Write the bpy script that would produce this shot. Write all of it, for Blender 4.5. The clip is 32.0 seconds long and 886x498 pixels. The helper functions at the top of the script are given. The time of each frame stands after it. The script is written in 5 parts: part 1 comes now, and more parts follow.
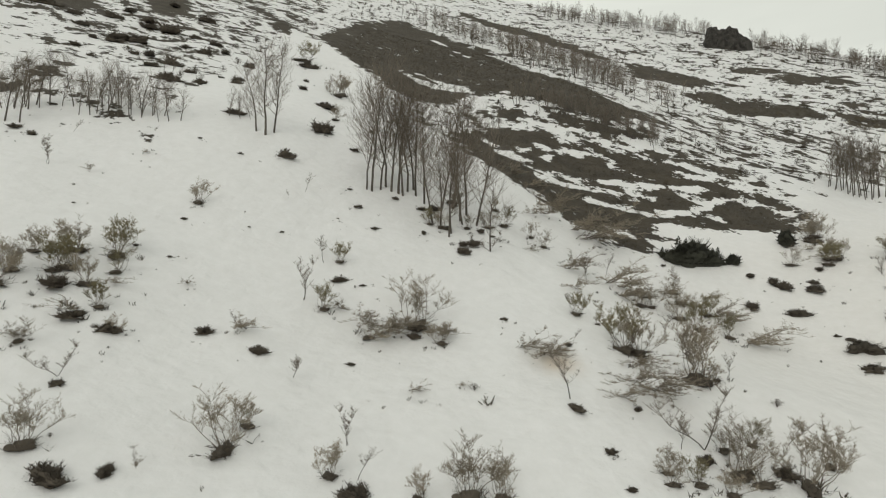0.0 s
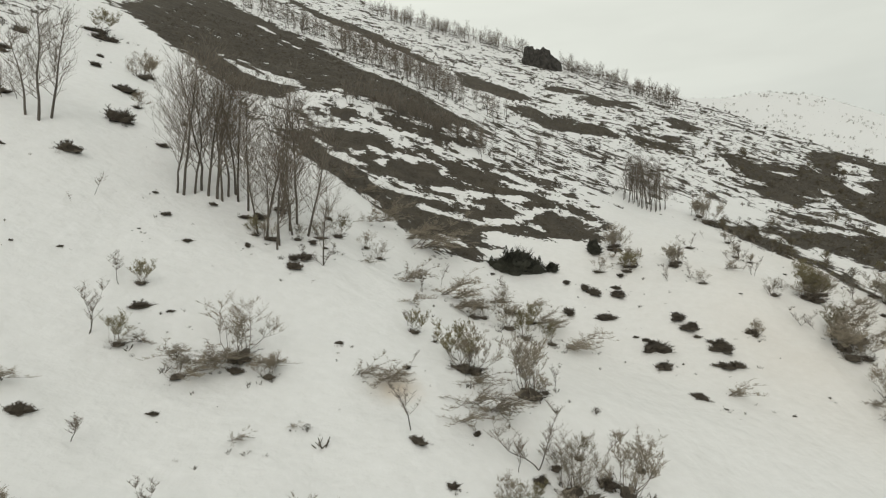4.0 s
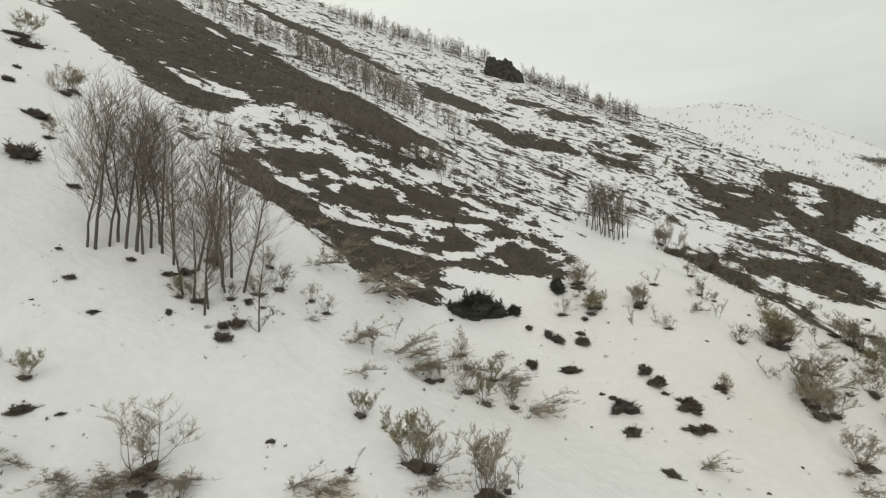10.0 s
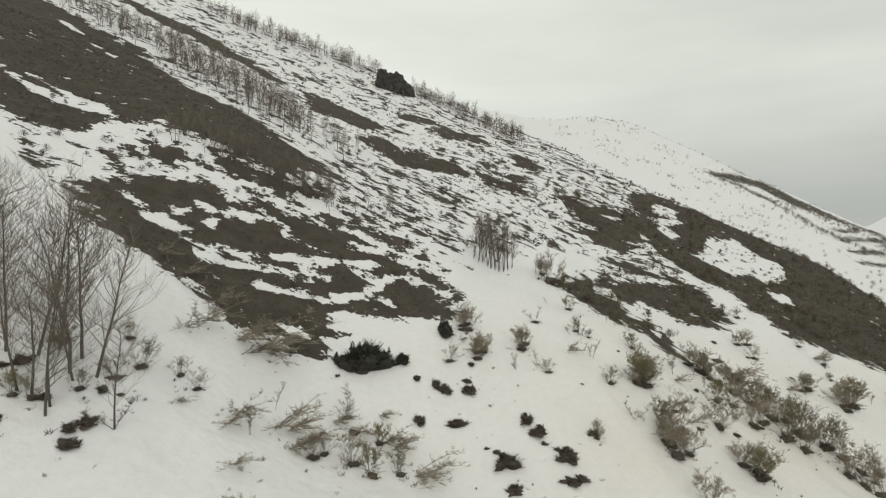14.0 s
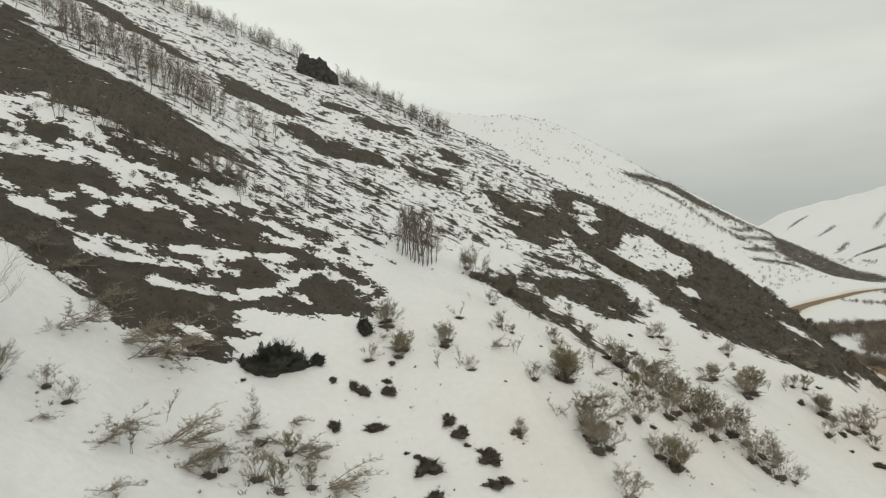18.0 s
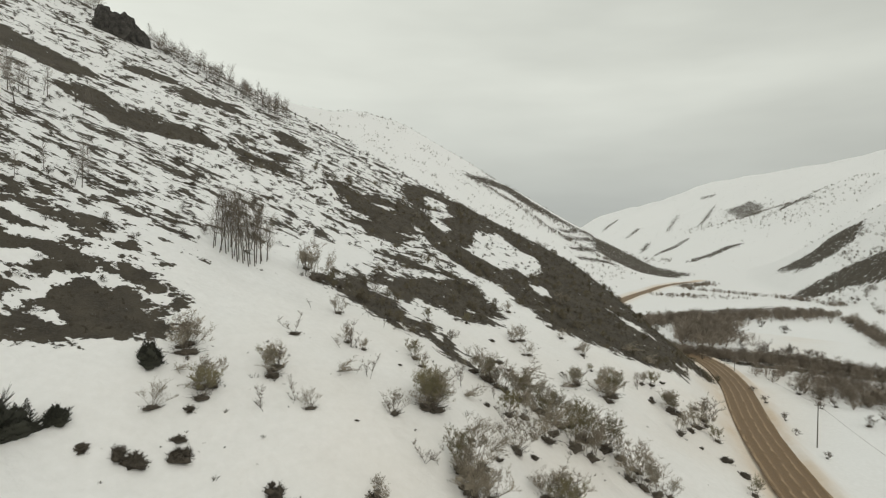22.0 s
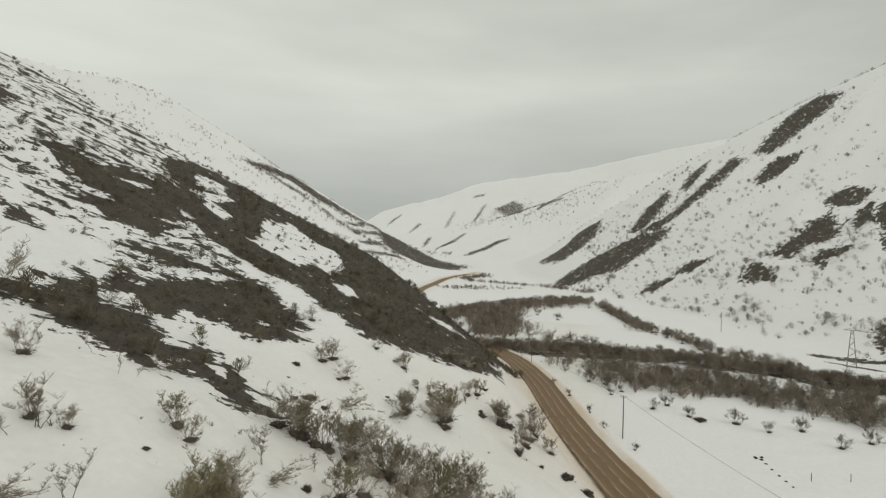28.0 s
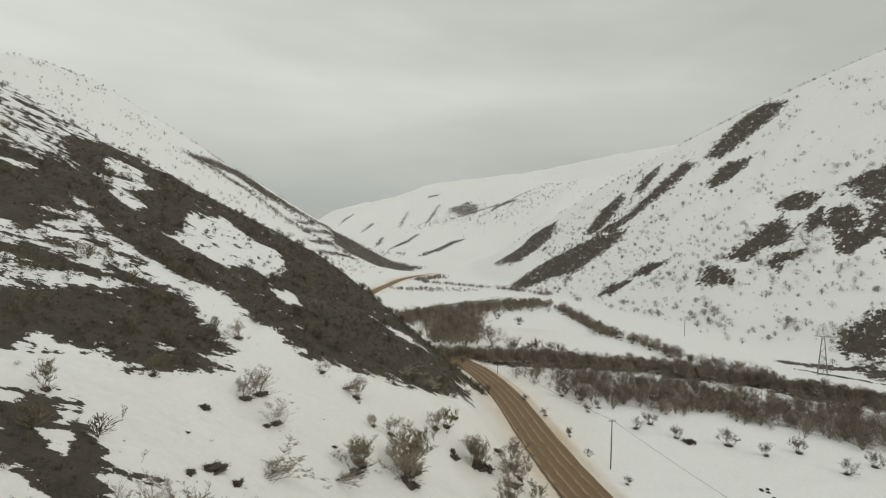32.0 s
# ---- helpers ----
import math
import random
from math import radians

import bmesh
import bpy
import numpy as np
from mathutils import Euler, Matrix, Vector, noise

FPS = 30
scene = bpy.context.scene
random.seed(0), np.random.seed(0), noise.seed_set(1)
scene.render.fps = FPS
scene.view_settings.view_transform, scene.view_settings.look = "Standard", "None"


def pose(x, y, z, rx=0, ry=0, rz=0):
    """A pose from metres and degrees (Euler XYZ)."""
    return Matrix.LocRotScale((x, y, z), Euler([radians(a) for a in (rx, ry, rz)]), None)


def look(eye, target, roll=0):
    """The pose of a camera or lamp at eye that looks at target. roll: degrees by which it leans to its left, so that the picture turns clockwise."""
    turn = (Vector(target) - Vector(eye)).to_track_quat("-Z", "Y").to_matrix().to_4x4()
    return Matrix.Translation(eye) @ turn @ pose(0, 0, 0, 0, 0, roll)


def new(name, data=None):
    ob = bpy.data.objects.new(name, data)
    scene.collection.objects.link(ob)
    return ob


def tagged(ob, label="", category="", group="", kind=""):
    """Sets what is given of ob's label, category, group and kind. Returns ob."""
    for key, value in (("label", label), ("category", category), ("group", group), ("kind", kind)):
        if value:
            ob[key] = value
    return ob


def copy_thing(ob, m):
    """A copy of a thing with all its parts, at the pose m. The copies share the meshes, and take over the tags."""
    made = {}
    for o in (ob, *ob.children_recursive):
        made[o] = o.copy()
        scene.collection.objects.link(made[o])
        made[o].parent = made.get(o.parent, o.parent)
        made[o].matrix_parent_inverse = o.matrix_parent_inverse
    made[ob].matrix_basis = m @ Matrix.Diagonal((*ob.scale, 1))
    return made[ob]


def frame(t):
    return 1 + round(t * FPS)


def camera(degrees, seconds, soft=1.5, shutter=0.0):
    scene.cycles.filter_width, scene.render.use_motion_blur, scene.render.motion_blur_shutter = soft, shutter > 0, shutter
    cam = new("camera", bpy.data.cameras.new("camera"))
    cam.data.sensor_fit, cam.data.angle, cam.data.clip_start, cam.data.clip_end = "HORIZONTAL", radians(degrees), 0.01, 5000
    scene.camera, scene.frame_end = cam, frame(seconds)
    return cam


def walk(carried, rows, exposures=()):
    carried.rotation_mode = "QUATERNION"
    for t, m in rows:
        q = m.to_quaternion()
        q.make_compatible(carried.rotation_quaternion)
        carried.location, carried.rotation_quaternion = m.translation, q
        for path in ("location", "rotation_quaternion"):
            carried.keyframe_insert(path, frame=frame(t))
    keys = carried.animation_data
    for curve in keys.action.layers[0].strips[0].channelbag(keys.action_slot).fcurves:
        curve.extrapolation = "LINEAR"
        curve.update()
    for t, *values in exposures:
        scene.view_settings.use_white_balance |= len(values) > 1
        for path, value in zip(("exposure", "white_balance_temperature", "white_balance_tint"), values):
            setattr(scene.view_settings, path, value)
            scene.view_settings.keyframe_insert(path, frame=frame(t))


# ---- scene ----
cam = camera(79.45, 32.0, 1.15)
# seconds, eye in metres, then degrees of yaw (to the left from +y), pitch (up) and roll
PATH = [
    (0, 0.49, -0.42, 27.95, 6.34, 0.33, 0.99),
    (0.5, 0.37, 0.39, 27.99, 2.11, 0.56, 0.81),
    (1, 0.24, 1.13, 27.94, -0.96, 0.19, 0.92),
    (1.5, 0.15, 1.55, 27.97, -0.84, -0.04, 1.01),
    (2, 0.11, 1.89, 28.29, -0.74, 0.07, 0.93),
    (2.5, 0.07, 2.14, 28.98, -0.71, 0.18, 0.90),
    (3, 0.04, 2.23, 29.30, -2.52, 0.25, 0.94),
    (3.5, 0.06, 2.13, 29.40, -7.50, 0.22, 1.00),
    (4, 0.19, 2.03, 29.48, -11.62, 0.24, 0.99),
    (4.5, 0.36, 2.03, 29.56, -16.68, 0.30, 0.97),
    (6.5, 0.93, 3.75, 29.66, -16.55, 0.37, 1.33),
    (7, 1.37, 5.14, 29.88, -15.94, 0.82, 1.19),
    (7.5, 1.56, 5.89, 30.39, -15.73, 0.46, 1.26),
    (8, 1.58, 6.20, 30.99, -15.79, 0.45, 1.33),
    (8.5, 1.57, 6.34, 31.80, -15.80, 0.38, 1.29),
    (9, 1.61, 6.36, 32.67, -15.82, 0.37, 1.38),
    (9.5, 1.62, 6.35, 33.44, -15.86, 0.30, 1.38),
    (10, 1.66, 6.39, 34.44, -15.78, 0.40, 1.38),
    (10.5, 1.75, 6.45, 35.38, -15.71, 0.37, 1.47),
    (11, 1.80, 6.48, 36.40, -15.59, 0.49, 1.42),
    (11.5, 1.81, 6.50, 37.30, -15.53, 0.34, 1.39),
    (12, 1.88, 6.64, 38.38, -15.49, 0.25, 1.40),
    (12.5, 2.00, 6.82, 39.40, -15.42, 0.46, 1.45),
    (13, 2.08, 6.85, 39.91, -17.28, 0.36, 1.40),
    (13.5, 2.16, 6.90, 40.19, -22.31, 0.44, 1.44),
    (14, 2.23, 6.96, 40.40, -27.35, 0.61, 1.37),
    (14.5, 2.24, 6.93, 40.51, -32.06, 0.69, 1.34),
    (15, 2.09, 6.81, 40.61, -36.09, 0.74, 1.43),
    (15.5, 2.05, 6.79, 40.57, -37.77, 0.74, 1.45),
    (17.5, 3.38, 8.42, 40.29, -35.74, 0.42, 1.71),
    (18, 4.37, 9.61, 40.28, -35.32, 0.23, 1.77),
    (18.5, 5.38, 10.85, 40.29, -35.04, 0.16, 1.72),
    (19, 6.73, 12.62, 40.21, -36.05, 0.18, 1.67),
    (19.5, 8.33, 14.67, 40.13, -41.14, 0.36, 1.74),
    (20, 10.08, 16.83, 40.09, -45.66, 0.95, 1.45),
    (20.5, 11.13, 18.15, 40.06, -49.87, 0.74, 1.59),
    (21, 12.20, 19.36, 39.95, -52.57, 0.45, 1.80),
    (21.5, 13.43, 20.65, 39.88, -52.00, 0.59, 1.75),
    (22, 14.84, 22.07, 39.84, -51.80, 0.69, 1.83),
    (22.5, 16.29, 23.46, 39.82, -55.65, 0.82, 1.75),
    (23, 18.30, 25.29, 39.80, -60.50, 0.98, 1.80),
    (23.5, 20.33, 27.10, 39.82, -64.97, 1.09, 1.83),
    (24, 22.24, 28.64, 39.78, -67.98, 1.12, 1.84),
    (24.5, 24.63, 30.51, 39.65, -67.34, 1.08, 1.95),
    (25, 27.47, 32.57, 39.60, -66.45, 1.46, 1.75),
    (25.5, 29.42, 34.01, 39.66, -70.44, 1.15, 1.75),
    (26, 30.44, 34.93, 39.80, -74.56, 1.08, 1.74),
    (26.5, 31.08, 35.61, 39.81, -76.09, 1.00, 1.77),
    (28.5, 34.01, 37.89, 39.66, -74.19, 0.81, 1.85),
    (29, 35.77, 38.72, 39.61, -73.94, 0.95, 1.99),
    (29.5, 37.56, 39.38, 39.57, -76.62, 1.13, 2.00),
    (30, 39.72, 40.25, 39.61, -80.94, 1.23, 1.97),
    (30.5, 42.31, 41.16, 39.59, -80.66, 1.22, 2.03),
    (31, 44.90, 41.99, 39.65, -80.23, 1.12, 2.09),
    (31.5, 47.33, 42.78, 39.71, -80.01, 1.09, 2.11),
    (32, 50.38, 43.72, 39.75, -79.79, 0.96, 2.15),
]


def aim(x, y, z, yaw, pitch, roll):
    a, b = radians(yaw), radians(pitch)
    return look((x, y, z), (x - 9 * math.sin(a) * math.cos(b), y + 9 * math.cos(a) * math.cos(b), z + 9 * math.sin(b)), roll)


walk(cam, [(t, aim(*row)) for t, *row in PATH], [(0, 0.0), (2, 0.04), (10, 0.08), (19, 0.06), (23, 0.04), (26, -0.04), (29, 0.0), (31, -0.03), (32, -0.04)])

# ---- light: an overcast winter day ----
world = bpy.data.worlds.new("overcast_sky")
scene.world = world
world.use_nodes = True
wn, wl = world.node_tree.nodes, world.node_tree.links
wn.clear()
SUN_UP, SUN_ROUND = radians(38), radians(200)


def world_node(kind, **values):
    n = wn.new(kind)
    for key, v in values.items():
        n.inputs[key].default_value = v
    return n


sky = wn.new("ShaderNodeTexSky")
sky.sky_type, sky.sun_disc, sky.sun_elevation, sky.sun_rotation, sky.dust_density, sky.ozone_density = "NISHITA", False, SUN_UP, SUN_ROUND, 4.0, 1.0
coord = wn.new("ShaderNodeTexCoord")
split = wn.new("ShaderNodeSeparateXYZ")
wl.new(coord.outputs["Generated"], split.inputs[0])
ramp = wn.new("ShaderNodeValToRGB")
wl.new(split.outputs[2], ramp.inputs[0])
for pos, c in ((0.0, (0.48, 0.50, 0.465)), (0.09, (0.47, 0.49, 0.46)), (0.17, (0.59, 0.61, 0.56)), (0.30, (0.72, 0.74, 0.67)), (0.5, (0.66, 0.68, 0.615)), (1.0, (0.70, 0.72, 0.67))):
    e = ramp.color_ramp.elements.new(pos) if pos not in (0.0, 1.0) else ramp.color_ramp.elements[0 if pos == 0 else -1]
    e.color = (*c, 1)
stretch = wn.new("ShaderNodeMapping")
stretch.inputs["Scale"].default_value = (1.1, 1.1, 5.0)
wl.new(coord.outputs["Generated"], stretch.inputs[0])
cloud = world_node("ShaderNodeTexNoise", Scale=1.7, Detail=4.0, Roughness=0.5)
wl.new(stretch.outputs[0], cloud.inputs["Vector"])
tone = world_node("ShaderNodeMapRange")
for k, v in zip(("From Min", "From Max", "To Min", "To Max"), (0.3, 0.7, 0.9, 1.1)):
    tone.inputs[k].default_value = v
wl.new(cloud.outputs["Fac"], tone.inputs["Value"])
veil = wn.new("ShaderNodeVectorMath")
veil.operation = "SCALE"
wl.new(ramp.outputs[0], veil.inputs[0])
side = wn.new("ShaderNodeVectorMath")
side.operation = "DOT_PRODUCT"
side.inputs[1].default_value = (-0.08, 0.25, 0.0)
wl.new(coord.outputs["Generated"], side.inputs[0])
lit = wn.new("ShaderNodeMath")
lit.operation = "ADD"
wl.new(tone.outputs[0], lit.inputs[0])
wl.new(side.outputs["Value"], lit.inputs[1])
wl.new(lit.outputs[0], veil.inputs["Scale"])
deck = wn.new("ShaderNodeBackground")
wl.new(veil.outputs[0], deck.inputs[0])
deck.inputs[1].default_value = 0.95
clear = wn.new("ShaderNodeBackground")
wl.new(sky.outputs[0], clear.inputs[0])
clear.inputs[1].default_value = 0.05
both = wn.new("ShaderNodeMixShader")
both.inputs[0].default_value = 0.06
wl.new(deck.outputs[0], both.inputs[1])
wl.new(clear.outputs[0], both.inputs[2])
wl.new(both.outputs[0], wn.new("ShaderNodeOutputWorld").inputs[0])

sun = new("sun", bpy.data.lights.new("sun", "SUN"))
sun.data.energy, sun.data.angle, sun.data.color = 0.70, radians(35), (1.0, 0.975, 0.90)
sun.matrix_world = look((0, 0, 200), (200 * math.sin(SUN_ROUND) * -math.cos(SUN_UP), 200 * math.cos(SUN_ROUND) * -math.cos(SUN_UP), 200 - 200 * math.sin(SUN_UP)))


# ---- materials ----
def material(name, rough=0.8):
    m = bpy.data.materials.new(name)
    m.use_nodes = True
    m.node_tree.nodes["Principled BSDF"].inputs["Roughness"].default_value = rough
    return m, m.node_tree.nodes, m.node_tree.links, m.node_tree.nodes["Principled BSDF"]


def put(nodes, kind, **values):
    n = nodes.new(kind)
    for key, v in values.items():
        n.inputs[key.replace("_", " ")].default_value = v
    return n


def noise_at(nodes, links, vector, scale, detail=6.0, rough=0.55):
    n = put(nodes, "ShaderNodeTexNoise", Scale=scale, Detail=detail, Roughness=rough)
    links.new(vector, n.inputs["Vector"])
    return n.outputs["Fac"]


def maths(nodes, links, op, a, b, c=None):
    n = nodes.new("ShaderNodeMath")
    n.operation = op
    for i, v in enumerate((a, b, c)):
        if v is None:
            continue
        if isinstance(v, (int, float)):
            n.inputs[i].default_value = v
        else:
            links.new(v, n.inputs[i])
    return n.outputs[0]


def ranged(nodes, links, value, a, b, c=0.0, d=1.0):
    n = nodes.new("ShaderNodeMapRange")
    for i, v in enumerate((a, b, c, d)):
        n.inputs[i + 1].default_value = v
    links.new(value, n.inputs[0])
    return n.outputs[0]


def mixed(nodes, links, fac, a, b):
    n = nodes.new("ShaderNodeMix")
    n.data_type = "RGBA"
    for i, v in ((0, fac), (6, a), (7, b)):
        if isinstance(v, tuple):
            n.inputs[i].default_value = (*v, 1)
        elif isinstance(v, (int, float)):
            n.inputs[i].default_value = v
        else:
            links.new(v, n.inputs[i])
    return n.outputs[2]


def ground_material():
    m, n, k, out = material("snow_and_heath", 0.75)
    co = n.new("ShaderNodeTexCoord").outputs["Object"]
    bare = n.new("ShaderNodeAttribute")
    bare.attribute_name = "bare"
    dust = n.new("ShaderNodeAttribute")
    dust.attribute_name = "dust"
    lie = n.new("ShaderNodeMapping")
    lie.vector_type = "TEXTURE"
    lie.inputs["Rotation"].default_value = (0, 0, radians(-27))
    lie.inputs["Scale"].default_value = (7.4, 4.0, 6.0)
    k.new(co, lie.inputs[0])
    streak = noise_at(n, k, lie.outputs[0], 1.0, 6, 0.56)
    tuft = noise_at(n, k, co, 0.42, 6, 0.6)
    fleck = n.new("ShaderNodeMapping")
    fleck.vector_type = "TEXTURE"
    fleck.inputs["Rotation"].default_value = (0, 0, radians(-27))
    fleck.inputs["Scale"].default_value = (2.9, 2.0, 2.6)
    k.new(co, fleck.inputs[0])
    flecks = noise_at(n, k, fleck.outputs[0], 1.0, 6, 0.57)
    v = maths(n, k, "MULTIPLY_ADD", maths(n, k, "SUBTRACT", streak, 0.5), 5.2, bare.outputs["Fac"])
    v = maths(n, k, "MULTIPLY_ADD", maths(n, k, "SUBTRACT", flecks, 0.5), 4.6, v)
    v = maths(n, k, "MULTIPLY_ADD", maths(n, k, "SUBTRACT", tuft, 0.5), 3.6, v)
    ragged = noise_at(n, k, co, 1.7, 4, 0.6)
    v = maths(n, k, "MULTIPLY_ADD", maths(n, k, "SUBTRACT", ragged, 0.5), 2.6, v)
    cover = ranged(n, k, v, -0.10, 0.10)
    # earth, heath and scree
    e1 = noise_at(n, k, co, 0.35, 5)
    e2 = noise_at(n, k, co, 4.0, 5, 0.7)
    earth = mixed(n, k, ranged(n, k, e1, 0.35, 0.65), (0.046, 0.038, 0.029), (0.080, 0.067, 0.048))
    earth = mixed(n, k, ranged(n, k, e2, 0.45, 0.75), earth, (0.095, 0.082, 0.062))
    # snow: clean, and tinted with blown dust
    s1 = noise_at(n, k, co, 0.05, 4)
    s2 = noise_at(n, k, co, 1.2, 6, 0.6)
    snow = mixed(n, k, ranged(n, k, s2, 0.3, 0.75), (0.84, 0.84, 0.84), (0.78, 0.78, 0.775))
    stain = maths(n, k, "MULTIPLY", dust.outputs["Fac"], ranged(n, k, s1, 0.3, 0.7, 0.4, 1.0))
    snow = mixed(n, k, stain, snow, (0.58, 0.44, 0.29))
    k.new(mixed(n, k, cover, snow, earth), out.inputs["Base Color"])
    k.new(ranged(n, k, cover, 0, 1, 0.55, 0.95), out.inputs["Roughness"])
    soft = noise_at(n, k, co, 0.9, 7, 0.55)
    drift = noise_at(n, k, co, 0.17, 4, 0.5)
    rise = maths(n, k, "MULTIPLY_ADD", cover, -0.28, maths(n, k, "MULTIPLY_ADD", drift, 0.9, maths(n, k, "MULTIPLY", soft, 0.22)))
    rise = maths(n, k, "MULTIPLY_ADD", maths(n, k, "MULTIPLY", e2, cover), 0.35, rise)
    bump = put(n, "ShaderNodeBump", Strength=0.8, Distance=1.0)
    k.new(rise, bump.inputs["Height"])
    k.new(bump.outputs[0], out.inputs["Normal"])
    return m


GROUND = ground_material()


# ---- landform: one height function for the whole valley ----
ROAD = [(-260, -130, 0.5), (-120, -62, 1.5), (20, -8, 3.0), (80, 14, 3.6), (114, 27.5, 3.8), (140, 36.5, 3.9), (160, 42.5, 4.0), (193, 51.5, 4.2),
        (222, 63, 4.4), (239, 76, 4.7), (257, 96, 5.0), (290, 120, 5.6), (345, 147, 6.5), (413, 168, 7.8), (481, 180, 9.2), (571, 191, 11.2), (649, 199, 13.2), (731, 198, 15.2), (775, 190, 16.4)]
SWELLS = [  # x, y, radius and height of the hill's knolls (up) and gullies (down)
    (-24, 62, 14, 2.1), (-38, 66, 20, 2.5), (-12, 36, 14, -2.9), (16, 62, 12, -2.8), (26, 52, 10, -3.0), (20, 80, 14, -2.7),
    (-8, 97, 16, -2.7), (-24, 122, 18, -1.0), (14, 118, 16, 2.3), (14, 145, 18, 2.2), (52, 56, 12, 1.9), (60, 75, 16, 0.3),
    (45, 90, 18, -0.2), (70, 62, 14, 2.2), (85, 92, 18, -0.6), (105, 112, 18, -1.2), (95, 130, 20, -1.1), (118, 60, 16, 0.2),
    (120, 92, 16, 0.4), (150, 140, 22, 0.5), (180, 128, 20, -0.6), (120, 165, 25, 1.7), (60, 160, 25, -1.9), (5, 205, 30, -1.4),
    (95, 190, 25, 0.3), (95, 255, 30, 2.0), (160, 180, 25, -1.0), (0, 30, 14, 0.0), (35, 72, 10, -0.4), (200, 112, 14, 0.4)]


def smooth_max(a, b, k):
    h = np.clip(0.5 + 0.5 * (a - b) / k, 0, 1)
    return b + (a - b) * h + k * h * (1 - h)


def smooth_min(a, b, k):
    return -smooth_max(-a, -b, k)


def rolling(x, y, size, seed):
    """Soft uneven ground without a grid: a few crossing waves."""
    r = np.random.RandomState(seed)
    out = 0 * x
    for n in range(7):
        a, p, s = r.uniform(0, math.tau), r.uniform(0, math.tau), size * r.uniform(0.5, 1.6)
        out = out + np.sin((x * math.cos(a) + y * math.sin(a)) / s * math.tau + p + 1.3 * np.sin((y * math.cos(a) - x * math.sin(a)) / s * 3.1 + 2 * p))
    return out / 7


def fall(d, soft):
    """How far a slope has dropped d metres past its crest, rounded over soft metres."""
    return soft * np.logaddexp(0, d / soft)


def floor_height(x, y):
    return -2.7 + 0.0227 * x + 0.0054 * y + 0.4 * rolling(x, y, 60, 3)


def near_hill(x, y):
    u, v = (np.clip(x, -260, 320) - 60) / 100, (np.clip(y, -150, 420) - 90) / 100
    z = 36.88 + 50.05 * v + 5.87 * v * v - 14.48 * u + 3.01 * u * v + 6.33 * u * u
    for sx, sy, r, h in SWELLS:
        z = z + h * np.exp(-((x - sx) ** 2 + (y - sy) ** 2) / (2 * r * r))
    z = smooth_min(z, 163 - 0.49 * (x - 21) - 0.2 * fall(y - 265, 12), 9)
    crest = np.interp(y, [20, 62, 95, 111, 125, 140, 165, 190, 252, 330, 480], [250, 220, 209, 210, 204, 197, 182, 168, 140, 90, -20])
    z = z - 0.95 * fall(x - crest, 5)
    return z + 0.7 * rolling(x, y, 26, 5) + 0.25 * rolling(x, y, 9, 6)


def long_ridge(x, y, crest, soft=14.0):
    """A hill with its crest along a line of (x, y, z, slope of its sides)."""
    best = np.full(np.shape(x), -1e9)
    for (ax, ay, az, ag), (bx, by, bz, bg) in zip(crest, crest[1:]):
        dx, dy = bx - ax, by - ay
        s = np.clip(((x - ax) * dx + (y - ay) * dy) / (dx * dx + dy * dy), 0, 1)
        d = np.hypot(x - ax - s * dx, y - ay - s * dy)
        best = np.maximum(best, az + s * (bz - az) - (ag + s * (bg - ag)) * (np.sqrt(d * d + soft * soft) - soft))
    return best


def spurs(x, y, ux, uy, size, seed):
    """Ribs and gullies that run straight down a slope which falls along (ux, uy)."""
    return rolling((x * uy - y * ux), (x * ux + y * uy) * 0.18, size, seed)


def second_hill(x, y):
    z = -151 + 0.0816 * x + 0.494 * y + 0.1 * fall(y - 520, 40)
    z = smooth_min(z, 292 + 0.02 * (y - 800), 30)
    crest = np.interp(y, [200, 250, 320, 450, 560, 800, 1200], [1000, 960, 905, 860, 830, 760, 640])
    z = z - 0.7 * fall(x - crest, 18)
    for sx, sy, rx, ry, h in ((606, 806, 50, 50, -22), (690, 735, 70, 60, 15), (850, 325, 100, 85, -27)):
        z = z + h * np.exp(-((x - sx) / rx) ** 2 / 2 - ((y - sy) / ry) ** 2 / 2)
    return z + 5 * rolling(x, y, 190, 8) + 1.5 * rolling(x, y, 60, 9)


FAR_CREST = [(2300, 1400, 60, 0.5), (2127, 881, 180, 0.5), (2104, 802, 226, 0.5), (2038, 686, 250, 0.48), (1955, 404, 308, 0.45), (1888, 114, 339, 0.42), (1781, -139, 369, 0.42), (1651, -315, 380, 0.40), (1500, -600, 400, 0.4)]
MID_CREST = [(1334, 423, 21, 0.5), (1355, 343, 78, 0.5), (1314, 156, 155, 0.46), (1239, 13, 212, 0.6), (1184, -78, 222, 0.6)]


def right_hill(x, y):
    u, v = (np.clip(x, 100, 900) - 600) / 100, (np.clip(y, -600, 220) + 100) / 100
    z = 105.25 + 33.62 * u + -55.23 * v + -6.4 * u * v + 1.4 * u * u + -0.01 * v * v
    z = z - 14 * np.exp(-((x - 440) / 110) ** 2 / 2 - ((y - 25) / 70) ** 2 / 2)
    z = smooth_min(z, 330 - 0.02 * x, 30)
    crest = np.interp(-y, [-200, -154, -29, 88, 219, 345, 700], [852, 852, 845, 824, 777, 720, 640])
    z = z - 0.8 * fall(x - crest, 6)
    rough = np.clip((z - 8) / 60, 0, 1) * np.clip((crest - x) / 60, 0, 1)
    return z + rough * (3 * rolling(x, y, 150, 11) + 3.5 * spurs(x, y, -0.86, 0.5, 55, 12) + 1.2 * rolling(x, y, 22, 13))


